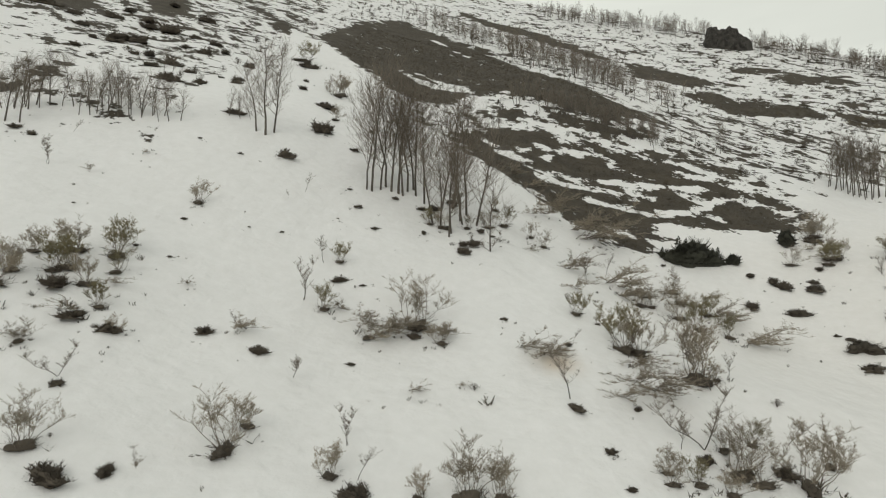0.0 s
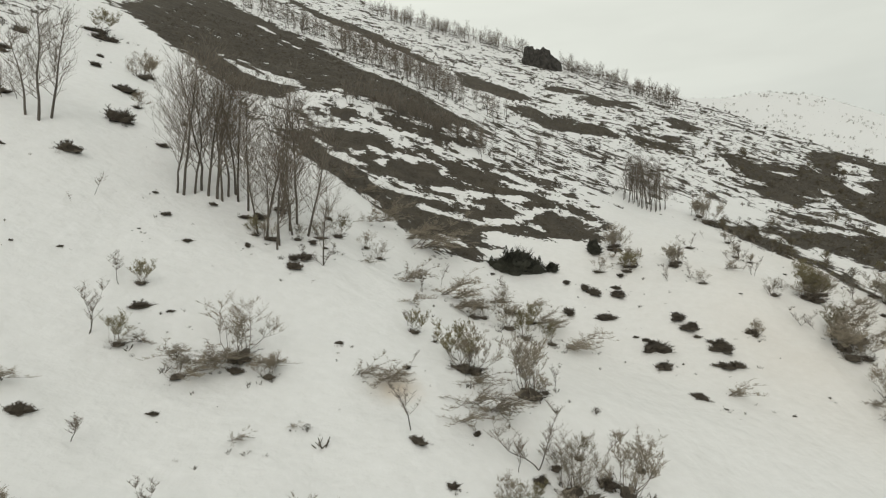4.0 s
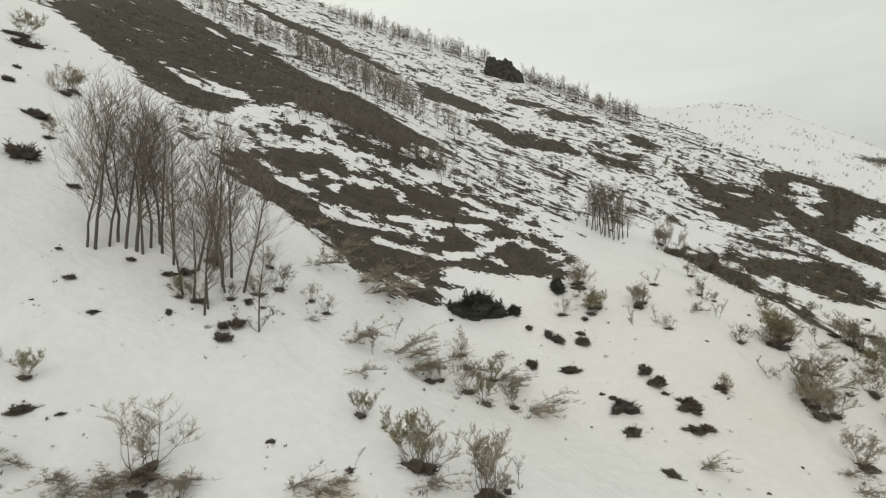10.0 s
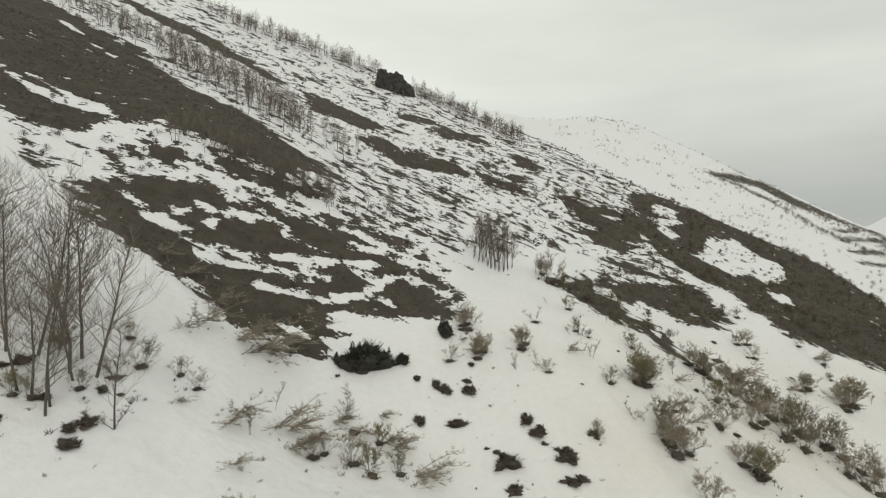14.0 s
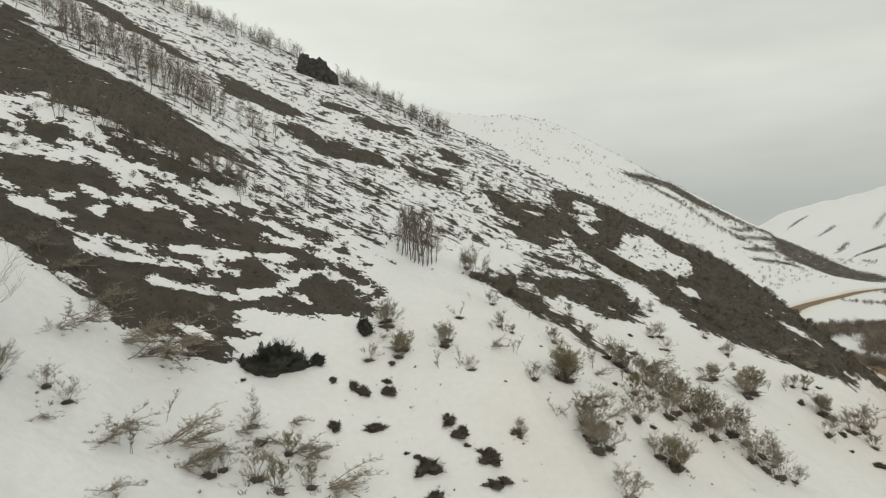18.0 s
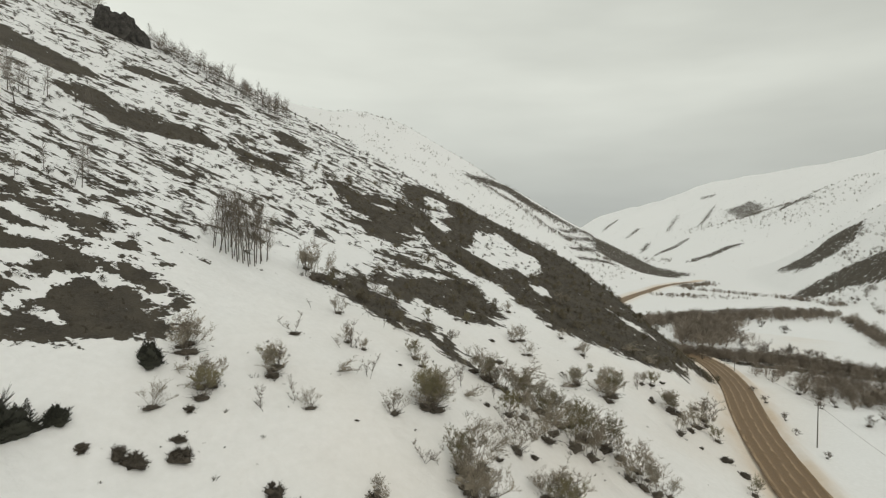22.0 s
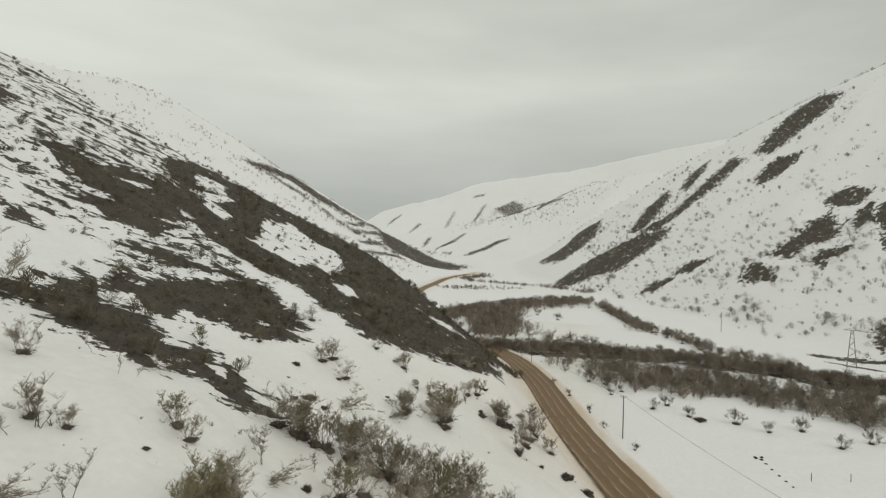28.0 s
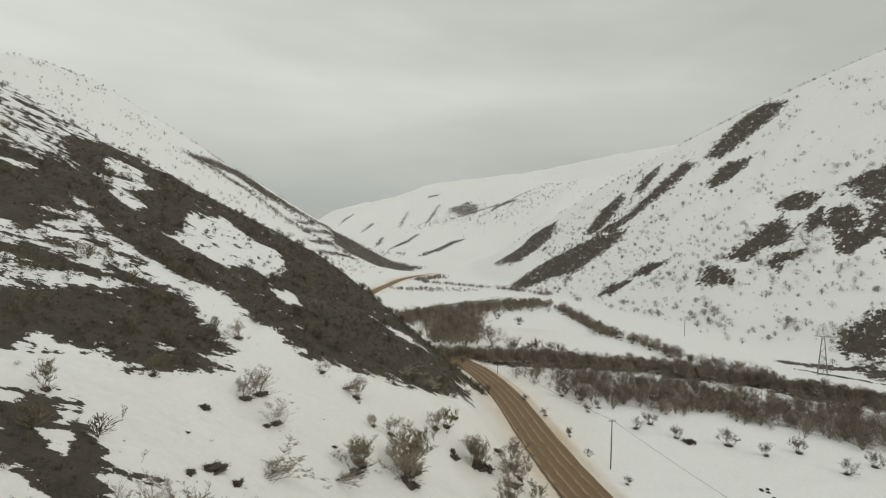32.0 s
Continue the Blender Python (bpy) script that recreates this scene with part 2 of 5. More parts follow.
def far_hills(x, y):
    z = smooth_max(long_ridge(x, y, FAR_CREST, 40) + 16 * spurs(x, y, -0.9, -0.2, 230, 14), long_ridge(x, y, MID_CREST, 30) + 8 * spurs(x, y, -0.9, 0.3, 130, 16), 25)
    left = np.minimum(0.5 * (y - 1100) + 20, 240)
    return smooth_max(z, left, 40) + 5 * rolling(x, y, 420, 14) + 3 * rolling(x, y, 150, 15)


def road_near(x, y):
    """Distance from the road's middle line (right of it: plus) and its height there."""
    best, side, level = np.full(np.shape(x), 1e9), np.zeros(np.shape(x)), np.zeros(np.shape(x))
    line = np.array(ROAD_LINE)
    for (ax, ay, az), (bx, by, bz) in zip(line[:-1], line[1:]):
        dx, dy = bx - ax, by - ay
        s = np.clip(((x - ax) * dx + (y - ay) * dy) / (dx * dx + dy * dy), 0, 1)
        d = np.hypot(x - ax - s * dx, y - ay - s * dy)
        nearer = d < best
        best = np.where(nearer, d, best)
        side = np.where(nearer, np.sign((x - ax) * dy - (y - ay) * dx), side)
        level = np.where(nearer, az + s * (bz - az), level)
    return best * np.where(side == 0, 1, side), level


def rounded_line(points, steps=6):
    """A smooth line through the points."""
    p = [np.array(q, float) for q in points]
    p = [2 * p[0] - p[1], *p, 2 * p[-1] - p[-2]]
    out = []
    for a, b, c, d in zip(p, p[1:], p[2:], p[3:]):
        for s in np.arange(steps) / steps:
            out.append(0.5 * (2 * b + (c - a) * s + (2 * a - 5 * b + 4 * c - d) * s * s + (3 * b - a - 3 * c + d) * s ** 3))
    return out + [p[-2]]


ROAD_LINE = rounded_line(ROAD)


def height(x, y):
    x, y = np.asarray(x, float), np.asarray(y, float)
    d, level = road_near(x, y)
    z = smooth_max(floor_height(x, y), near_hill(x, y) - np.where(np.abs(d) < 200, 1.6 * np.maximum(d + 5, 0), 0) * (x < 420), 4)
    z = smooth_max(z, second_hill(x, y), 12)
    z = smooth_max(z, right_hill(x, y), 5)
    z = smooth_max(z, far_hills(x, y), 30)
    natural = z
    # the roadbed: a cut into the hill on the left, a bank of ploughed snow on the right
    cut = level - 0.12 + np.where(d < 0, 0.8 * fall(-d - 5.4, 0.4), -0.75 * fall(d - 6.6, 0.4))
    bank = 0.5 * np.exp(-((d - 5.7) / 0.6) ** 2) + 0.3 * np.exp(-((d + 5.4) / 0.5) ** 2)
    z = np.where(d < 0, np.minimum(z, cut), np.maximum(z, cut)) + bank
    fill = np.clip((12 + d) / 6, 0, 1) * (d < 0)
    z = np.where(d < 0, z + fill * np.maximum(cut - 0.3 - z, 0), z)
    return np.where(x > 740, natural, np.where(np.abs(d) < 5, np.minimum(z, level - 0.1), z))

# outlines of the bare strips of earth and heath on the near hill
HEATH_PATCH_A = [[(-53.4, 143.9), (-42.1, 130.7), (-35, 125.9), (-30.8, 122.3), (-28.3, 118), (-21.1, 111.4), (-16.2, 110.3), (-13.6, 108.5), (-7.3, 117.3), (-1.1, 121.6), (3.5, 118.3), (8, 117.8), (12.3, 114.9), (17.7, 112.6), (23.2, 111.1), (35.2, 119.5), (28.7, 125.5), (24.4, 130.9), (20.8, 138.8), (14.9, 143.7), (8, 147.8), (0.8, 158.3), (-6.2, 180.2), (-14.7, 182.6), (-24.2, 191.3), (-31.6, 195.5), (-40.1, 203.6), (-49.7, 179.4)],
    [(-54.8, 138.5), (-53.8, 144.8), (-43.3, 133.9), (-36.8, 130), (-31.5, 124.9), (-30.6, 121.5), (-36, 121.4), (-43.5, 126.5)],
    [(-18.1, 101.9), (-15.6, 102.1), (-13.5, 97.6), (-13.2, 89.4), (-16.2, 97)],
    [(-0.7, 111.3), (2.4, 112.7), (5.5, 108.9), (3.9, 105.9), (0.5, 105.8)]]
HEATH_PATCH_B = [[(-8.5, 92.3), (-7.2, 97.7), (-4.2, 97.3), (-0.4, 100.3), (5.2, 100.3), (9, 99.8), (12.8, 98.9), (17.9, 99.4), (24.6, 97.3), (29.9, 94.2), (35.1, 91.3), (39.6, 89.5), (41.7, 86.2), (43.1, 80), (41.2, 78.1), (38.8, 81.2), (36.1, 82.8), (35, 84.7), (37.8, 81.2), (40.3, 76.8), (39.6, 75.1), (35.6, 74.8), (30.9, 75.8), (26.2, 76.6), (22.2, 77.2), (19.5, 72.9), (17.8, 67), (16, 67.2), (13.5, 68.4), (10.4, 70.4), (7.2, 72.7), (3.8, 74.9), (0.3, 77), (-3.3, 79.5), (-6.5, 83.8)],
    [(8.8, 112.9), (14.1, 110.7), (20.5, 108.6), (28.3, 107.9), (28.4, 105.9), (19.5, 102.7), (13.4, 104.2), (9.6, 108.3)]]
HEATH_PATCH_C = [[(-20.3, 240.4), (-3.9, 231.7), (9.4, 228.2), (26, 212.5), (36.2, 196.7), (35, 192.3), (23.9, 203.6), (8, 214.9), (-4.7, 220.4), (-20.4, 236.7)],
    [(43.7, 193.6), (50.3, 193.7), (55.8, 187.2), (59.8, 183.9), (65.9, 178.7), (66.1, 176.1), (57.5, 171.4), (52.6, 174.4), (46.3, 174.8), (40.3, 174.4)],
    [(50.9, 161.3), (58.7, 167.5), (64.1, 165.8), (66.2, 159.3), (72.8, 161.2), (80.4, 159), (84.6, 152.5), (85.5, 147.7), (79, 150.1), (69.8, 147.8), (63.2, 146.7), (59.8, 149.9), (55.8, 154.5)],
    [(78.4, 196.1), (84, 196.2), (91.6, 194.2), (91.7, 189.7), (83.1, 186.1), (77.7, 190)],
    [(86.4, 184.3), (96.4, 189), (99.4, 183.9), (108, 185.5), (110.3, 178.9), (97.9, 177.5), (90.6, 177)]]
HEATH_PATCH_D = [[(90.2, 152.4), (95.6, 151.7), (100.6, 148.3), (103, 141.9), (95.3, 142.9), (88.4, 145.2)],
    [(99.6, 155.7), (106.2, 153.9), (106, 146), (100.8, 148.6)],
    [(114.6, 172.4), (120.2, 171.1), (124.1, 163.3), (114.7, 160.2), (110, 162.4)],
    [(63.8, 127.2), (70.8, 131.2), (70.2, 127.2), (63.4, 123.5)],
    [(58.5, 115.8), (61.4, 117.2), (61.9, 112.4), (59.7, 111.7)],
    [(33.6, 96.6), (36.4, 96.8), (38.6, 94.5), (36.6, 93.6), (34.1, 94.8)],
    [(37.1, 93.3), (38.9, 93), (43, 90.8), (40.4, 90.3), (37.8, 91.7)],
    [(36.9, 90.2), (39, 89.8), (39.7, 88.7), (37.3, 88.5)],
    [(114.3, 143), (121.9, 141), (125, 131.9), (133.1, 127.8), (126.3, 119.4), (119.9, 120.5), (114.3, 123.7), (113.5, 131.9), (112.3, 137.9)]]
HEATH_PATCH_E = [[(105.1, 124.6), (114.5, 126.1), (119.6, 120.2), (123.4, 116.2), (114.1, 114.8), (107.9, 119)],
    [(159.3, 155.3), (174.4, 155.5), (179.6, 151.7), (159.8, 147.2), (163.5, 141.5), (142.9, 134.8), (145.2, 142.1)]]
HEATH_PATCH_F = [[(126.1, 139.9), (129.9, 136.4), (137.6, 137.7), (144.6, 138.8), (145.4, 133.6), (143.9, 129.1), (157.2, 143.4), (161.3, 154.8), (172.1, 157.8), (175.5, 152.4), (177.4, 148.9), (186.1, 148.4), (186.8, 140.2), (189.3, 130.3), (194.1, 126.4), (199.6, 119.6), (196, 111.1), (199.7, 105.6), (186, 98.2), (176.7, 89), (175.7, 82.3), (170.5, 73.9), (177.7, 68.7), (189.5, 64.5), (158, 56.6), (148.4, 61.8), (143.6, 66.7), (137.8, 70.8), (131.1, 75), (128.5, 79.3), (128.6, 82.6), (127.9, 86.6), (132.6, 92.6), (131.1, 96.4), (127.1, 99.5), (126.6, 103.7), (125.7, 106.5), (125.9, 111.3), (128.8, 117.4), (130.2, 122.4), (129.7, 127.1), (128.1, 131.9), (121.5, 134.5)]]
HEATH_PATCH_G = [[(67.8, 89.4), (78.8, 94.3), (88.3, 98.2), (94.7, 100.6), (93.3, 96.6), (102.3, 98.3), (107.7, 96.1), (118.5, 97.6), (120, 93.5), (116.6, 87.5), (112.1, 83), (103.1, 80.2), (99.1, 81.6), (97, 84.3), (93.3, 87.2), (88.3, 88.7), (82.4, 89), (73.7, 87), (69.3, 87.6)],
    [(72.3, 88.3), (80.4, 89.9), (84.4, 86.6), (78.5, 79.4), (70.9, 73.8), (71.1, 78.9), (70.8, 83.8)],
    [(78.4, 87.4), (78.7, 84.3), (79.1, 83), (78.1, 80.7), (83.7, 80.6), (85.6, 78.9), (82.7, 74.9), (82.1, 72.1), (80.2, 69.6), (76.9, 66.4), (75.2, 67.3), (74.3, 69.4), (74.1, 72.1), (72.8, 74.1), (73.5, 76.3), (75.2, 80.2), (75.4, 83.6)]]
HEATH_PATCH_H = [[(115.1, 126.9), (120.3, 125.9), (122.3, 122), (124.3, 119.3), (118.7, 119.5), (115.4, 121.6), (111, 122)],
    [(104.5, 109.6), (110.1, 107.6), (112.4, 102.8), (118.1, 98.3), (112.2, 97.7), (107.2, 101), (103.2, 104.5)],
    [(-97.2, 100), (-98.5, 116.6), (-88.4, 106.4), (-86.1, 95)],
    [(-96.4, 131.6), (-93.6, 147.4), (-81.3, 131.9), (-79.4, 118.5), (-88.2, 123.7)]]
CREST_PATCH = [[(176, 138), (188, 150), (215, 126), (226, 100), (222, 82), (206, 62), (194, 56), (180, 60), (174, 90), (178, 115)]]
HEATH_PATCH = CREST_PATCH + HEATH_PATCH_A + HEATH_PATCH_B + HEATH_PATCH_C + HEATH_PATCH_D + HEATH_PATCH_E + HEATH_PATCH_F + HEATH_PATCH_G + HEATH_PATCH_H
# snow that lies in lanes and pockets inside and between them
SNOW_LANE_A = [[(-25.3, 129.9), (-19.8, 125.5), (-12, 122.9), (-7.6, 121.1), (-7.6, 119.9), (-11.9, 120.3), (-19.7, 122.7), (-25.2, 128.2)],
    [(-21.4, 130.2), (-14.6, 126.1), (-8.8, 122.4), (-8.8, 121.8), (-14.6, 124.4), (-21.3, 129.1)],
    [(-23.8, 180.7), (-19, 175.8), (-19, 173.8), (-23.6, 177.8)],
    [(-15.3, 166.3), (-10.4, 161.6), (-10.4, 159.8), (-15.3, 164.5)],
    [(-3.3, 94.5), (-0.6, 91), (1.9, 89.6), (4.3, 87.2), (4.1, 86.1), (1.4, 86.4), (-1.1, 87.7), (-3.5, 93.5)],
    [(3.1, 92.1), (6.1, 95.6), (10.6, 95), (16.9, 95.9), (16.7, 95.2), (10.3, 93.3), (5.9, 94.1), (3.2, 91.5)]]
SNOW_LANE_B = [[(4.5, 85.2), (7.3, 85.1), (11.5, 85.8), (16.8, 87.2), (22.3, 87.5), (26.3, 88.4), (31.9, 87.8), (31.7, 87.4), (25.9, 87.3), (21.9, 86.3), (16.5, 86), (11.2, 84.7), (7.1, 83.7), (4.4, 84.6)],
    [(6.1, 82), (9.6, 83), (13.7, 83.4), (17.9, 83.6), (23.1, 83.6), (23, 83.2), (17.6, 82.6), (13.4, 82.3), (9.3, 81.7), (6, 81.4)],
    [(13, 79.8), (15.6, 79.8), (20.5, 79.8), (23.7, 79.7), (26.6, 80.9), (31, 82.9), (30.8, 82.3), (26.3, 79.5), (23.3, 78.3), (20, 78.5), (15.1, 78.3), (12.8, 79.2)],
    [(18.8, 92.8), (21.4, 91.4), (25.2, 89.7), (25, 89.3), (20.9, 90.3), (18.6, 92.4)]]
SNOW_LANE_C = [[(28, 94.3), (32.4, 91.8), (36.7, 89.7), (39.4, 87.9), (39.1, 87.4), (36, 88.6), (31.7, 90.6), (27.7, 93.7)],
    [(24.7, 87.4), (28.7, 86.5), (31.7, 84.6), (35.5, 85.7), (40.1, 83.6), (42.3, 78.8), (41.8, 78.2), (39, 82.1), (34.8, 84.3), (31.1, 83.4), (27.9, 85.1), (24.4, 86.8)],
    [(30.5, 81.8), (30.7, 79.6), (31.3, 77.8), (31.1, 77.4), (30, 78.8), (30.2, 81.5)],
    [(22.4, 76.6), (25.2, 76.2), (23.4, 73.2), (20.4, 69.4), (19, 69.5), (21, 74.2)],
    [(12.9, 68.9), (15.6, 71.9), (17.5, 70.9), (17.4, 70.6), (15.4, 71), (12.9, 68.7)],
    [(8.5, 91.6), (4.9, 87.9), (4.9, 88.3), (8.5, 92)]]
SNOW_LANE_D = [[(165.1, 126), (179.6, 125.3), (175.9, 117.4), (179.5, 110.8), (169.4, 103.2), (155.2, 100), (155.1, 104.3), (143.9, 103.2), (144.2, 108.6), (141.8, 113.7), (151.9, 117.5)],
    [(151.9, 135.9), (163.7, 138.2), (161.3, 134.3), (150.1, 130), (148.4, 124.1), (142.2, 121.6), (141.8, 127.2)],
    [(160.8, 146.7), (168.3, 145.5), (170, 143), (161, 137.7), (154.8, 138.9)],
    [(148.2, 94.9), (154.4, 95.3), (153, 91.6), (146.4, 90.7)],
    [(86.5, 87.1), (93.6, 89.8), (92.7, 87.5), (96.6, 85.8), (91.8, 81.4), (79, 72.7), (84.7, 78.8), (79.2, 79.6)],
    [(82.9, 92.6), (88.3, 93), (83.8, 89.3), (80.1, 89.6)],
    [(51, 96.1), (51.1, 91.3), (57.1, 89.6), (65.4, 89.9), (66.3, 85.3), (50.8, 74.6), (45.4, 75.4), (44.5, 80.7)]]
SNOW_LANE_E = [[(-37.2, 56), (-47.6, 90.9), (-59.4, 145), (-44.6, 135.5), (-31.2, 120), (-18, 99.7), (-8, 86.2), (-7.7, 58.4), (-15.8, 51.2), (-25.1, 44.5)],
    [(-33.3, 84), (-33, 103.2), (-29.9, 118.6), (-18.8, 105.4), (-8, 81.4), (0.5, 72.6), (6.8, 68.2), (15.2, 63.6), (3.9, 55), (-7.2, 50.7), (-16.3, 47)]]
SNOW_LANE = SNOW_LANE_A + SNOW_LANE_B + SNOW_LANE_C + SNOW_LANE_D + SNOW_LANE_E
# broken ground, half snow and half heath
MIXED_PATCH_A = [[(118.9, 131.5), (127.6, 126.2), (128.2, 116.9), (126, 99.8), (117.5, 96.8), (105.7, 97), (99.6, 99.9), (94.2, 102.2)],
    [(31.9, 127.3), (61.7, 151.2), (72.9, 136.1), (54.7, 100.2), (42.8, 89.7), (33.9, 93.7), (25.4, 100.5), (13, 100.8), (5.3, 102.6), (-2.8, 112.9), (-8.4, 108.6), (-3.1, 100.9), (9.1, 100.4)],
    [(-91.9, 87.5), (-96, 98.8), (-89.8, 170.1), (-70.4, 219.6), (-60, 164.6), (-56, 109.2), (-51.4, 81.5), (-59.7, 75.5), (-70.9, 77.2)],
    [(93.4, 160.8), (128.2, 160.5), (153.7, 154.7), (133.1, 134.4), (103.8, 135.2), (85.1, 140.4)],
    [(109, 138.9), (105.9, 125.6), (112.8, 111.6), (120.4, 95.5), (121.7, 100.1), (124.4, 122.5), (120.7, 137.6)]]
MIXED_PATCH = MIXED_PATCH_A
# rock and scrub on the far slopes
FAR_PATCH_A = [[(671, -8), (726, -32), (739, -55), (703, -47), (672, -28), (660, -15)],
    [(653, -19), (656, -49), (678, -77), (720, -123), (697, -125), (667, -93), (642, -59), (633, -35)],
    [(721, -70), (755, -84), (771, -105), (737, -92), (704, -70)],
    [(701, -141), (738, -170), (758, -199), (758, -225), (729, -232), (711, -214), (706, -194), (693, -172), (678, -149)],
    [(627, -123), (655, -149), (637, -164), (620, -154), (608, -134), (604, -120)],
    [(623, 72), (641, 49), (646, 24), (645, -0), (646, -18), (617, -40), (598, -26), (583, -3), (574, 9), (590, 31), (594, 59)]]
FAR_PATCH_B = [[(776, 99), (786, 67), (809, 52), (802, 24), (745, 32), (722, 49), (711, 71)],
    [(500, -29), (507, -43), (497, -55), (488, -40)],
    [(498, -4), (505, -15), (493, -28), (486, -13)],
    [(434, -63), (449, -75), (418, -78), (410, -74), (421, -66)],
    [(451, -85), (465, -103), (478, -120), (481, -131), (445, -123), (438, -113), (445, -104), (435, -92)],
    [(416, -99), (427, -108), (415, -118), (410, -112), (411, -103), (402, -98)],
    [(507, -138), (513, -158), (487, -160), (475, -148), (485, -138)],
    [(459, -137), (466, -150), (434, -138), (438, -132)],
    [(452, -150), (445, -158), (413, -147), (406, -133), (432, -139)]]
FAR_PATCH_C = [[(485, -177), (484, -196), (483, -221), (390, -167), (411, -168), (393, -148), (396, -141), (432, -169), (450, -168)],
    [(406, -129), (406, -143), (391, -142), (386, -127)],
    [(374, -138), (379, -150), (370, -150), (366, -137)],
    [(309, -87), (315, -100), (323, -117), (332, -133), (296, -112), (292, -102), (283, -86), (297, -82)],
    [(287, -54), (282, -69), (279, -82), (277, -81), (274, -65), (284, -52)],
    [(857, 371), (880, 348), (884, 310), (837, 222), (773, 232), (746, 265), (726, 291), (782, 335)]]
FAR_PATCH_D = [[(717, 529), (763, 519), (826, 520), (804, 458), (825, 421), (854, 377), (860, 381), (809, 417), (768, 442), (773, 491), (736, 504), (707, 523)],
    [(745, 376), (830, 391), (878, 385), (864, 379), (824, 388), (735, 371)],
    [(703, 346), (809, 367), (875, 361), (870, 359), (789, 359), (698, 344)],
    [(664, 320), (728, 320), (825, 327), (821, 326), (715, 315), (659, 318)],
    [(630, 294), (684, 290), (706, 274), (701, 272), (674, 287), (627, 292)],
    [(1501, 292), (1535, 242), (1425, 202), (1269, 190), (1380, 249)],
    [(1729, 412), (1764, 396), (1751, 368), (1738, 365), (1734, 387), (1718, 408)]]
FAR_PATCH_E = [[(1393, 402), (1510, 425), (1627, 442), (1619, 437), (1477, 410), (1386, 398)],
    [(1072, 337), (1127, 316), (1183, 302), (1161, 296), (1088, 303), (1058, 333)],
    [(932, 240), (985, 217), (1018, 202), (1025, 182), (1018, 181), (1000, 198), (967, 212), (926, 238)],
    [(1433, 519), (1535, 536), (1568, 529), (1560, 524), (1493, 517), (1418, 512)],
    [(1399, 333), (1512, 337), (1594, 338), (1579, 333), (1487, 325), (1385, 328)],
    [(1232, 416), (1301, 431), (1328, 428), (1316, 421), (1265, 411), (1170, 393)],
    [(1245, 152), (1354, 135), (1189, 94), (1181, 93), (1186, 122), (1233, 150)]]
FAR_PATCH_F = [[(1582, 643), (1647, 648), (1695, 640), (1677, 632), (1617, 632), (1573, 637)]]
FAR_PATCH = FAR_PATCH_A + FAR_PATCH_B + FAR_PATCH_C + FAR_PATCH_D + FAR_PATCH_E + FAR_PATCH_F
# bare ground by the river and dry knolls: middle x, y, then the half length and the half width as plan vectors
BARE = [(245, 31, 6.6, -37.5, -3.8, 0.3), (240, -15, -4.4, -20.2, -4.2, 1.4), (228, -41, -4.0, -14.6, -4.8, 2.4), (418, 93, 61.4, -26.4, -23.1, -3.9), (361, 15, -46.1, -10.9, -9.8, 1.6),
        (261, -63, -8.1, -9.0, -1.5, 0.7), (268, -79, -1.2, -6.5, -8.1, 2.8), (-59, 143, 27.2, -24.6, 1.5, -5.8)]

# where each plant stands (x, y) and how tall it is
TREES_GROVE = [(-12.9, 53.0, 10.8), (-12.2, 53.9, 10.2), (-11.1, 54.3, 11.5), (-10.4, 54.4, 11.6), (-9.6, 55.4, 11.0), (-8.7, 55.2, 11.0), (-6.3, 51.2, 8.2), (-5.5, 50.8, 7.9),
    (-4.4, 50.3, 8.8), (-3.8, 53.8, 10.8), (-3.3, 55.6, 11.2), (-2.2, 53.9, 10.0), (-0.6, 49.2, 7.1), (-9.1, 56.2, 10.8), (-11.8, 54.7, 10.4), (-7.6, 54.2, 9.9),
    (-5.9, 54.7, 11.1), (-4.8, 55.8, 11.2), (-4.5, 49.4, 7.8), (-13.4, 52.9, 8.8), (-9.9, 54.3, 9.6), (-3.5, 53.1, 8.3)]
TREES_SLOPE = [(-24.9, 54.1, 9.3), (-24.4, 55.1, 8.3), (-25.9, 54.1, 7.4), (-46.1, 45.6, 5.0), (-45.4, 47.3, 5.3), (-40.3, 48.1, 4.1), (-39.2, 49.1, 4.5), (-37.0, 49.3, 4.2),
    (-35.5, 50.7, 3.8), (-33.6, 50.6, 3.8), (-42.7, 48.8, 3.9), (-44.5, 43.1, 5.4), (-40.5, 49.8, 4.6), (-38.6, 49.9, 4.1), (-36.4, 50.3, 4.2), (-45.7, 46.4, 3.8),
    (-29.8, 55.5, 2.5), (-28.6, 55.7, 2.2), (-45.2, 66.6, 2.7), (-29.8, 91.5, 2.5)]
TREES_SECOND = [(54.1, 94.4, 7.9), (54.5, 93.4, 8.8), (55.6, 93.5, 9.6), (55.8, 92.2, 9.3), (56.1, 91.4, 9.9), (56.9, 91.2, 10.7), (57.3, 90.4, 9.8), (58.5, 90.8, 10.5),
    (60.0, 91.7, 9.5), (61.7, 92.7, 7.8), (60.0, 94.8, 9.3), (57.7, 96.0, 8.6), (67.0, 90.2, 5.2), (68.4, 90.1, 5.0), (67.1, 92.4, 3.7), (41.3, 105.8, 7.1),
    (42.8, 108.1, 5.8), (40.4, 105.7, 6.1), (37.2, 106.9, 4.2)]
JUNIPERS = [(23.0, 66.4, 3.5), (20.8, 66.0, 2.3), (25.0, 66.5, 2.4), (27.9, 66.8, 1.6), (35.9, 71.0, 1.9)]
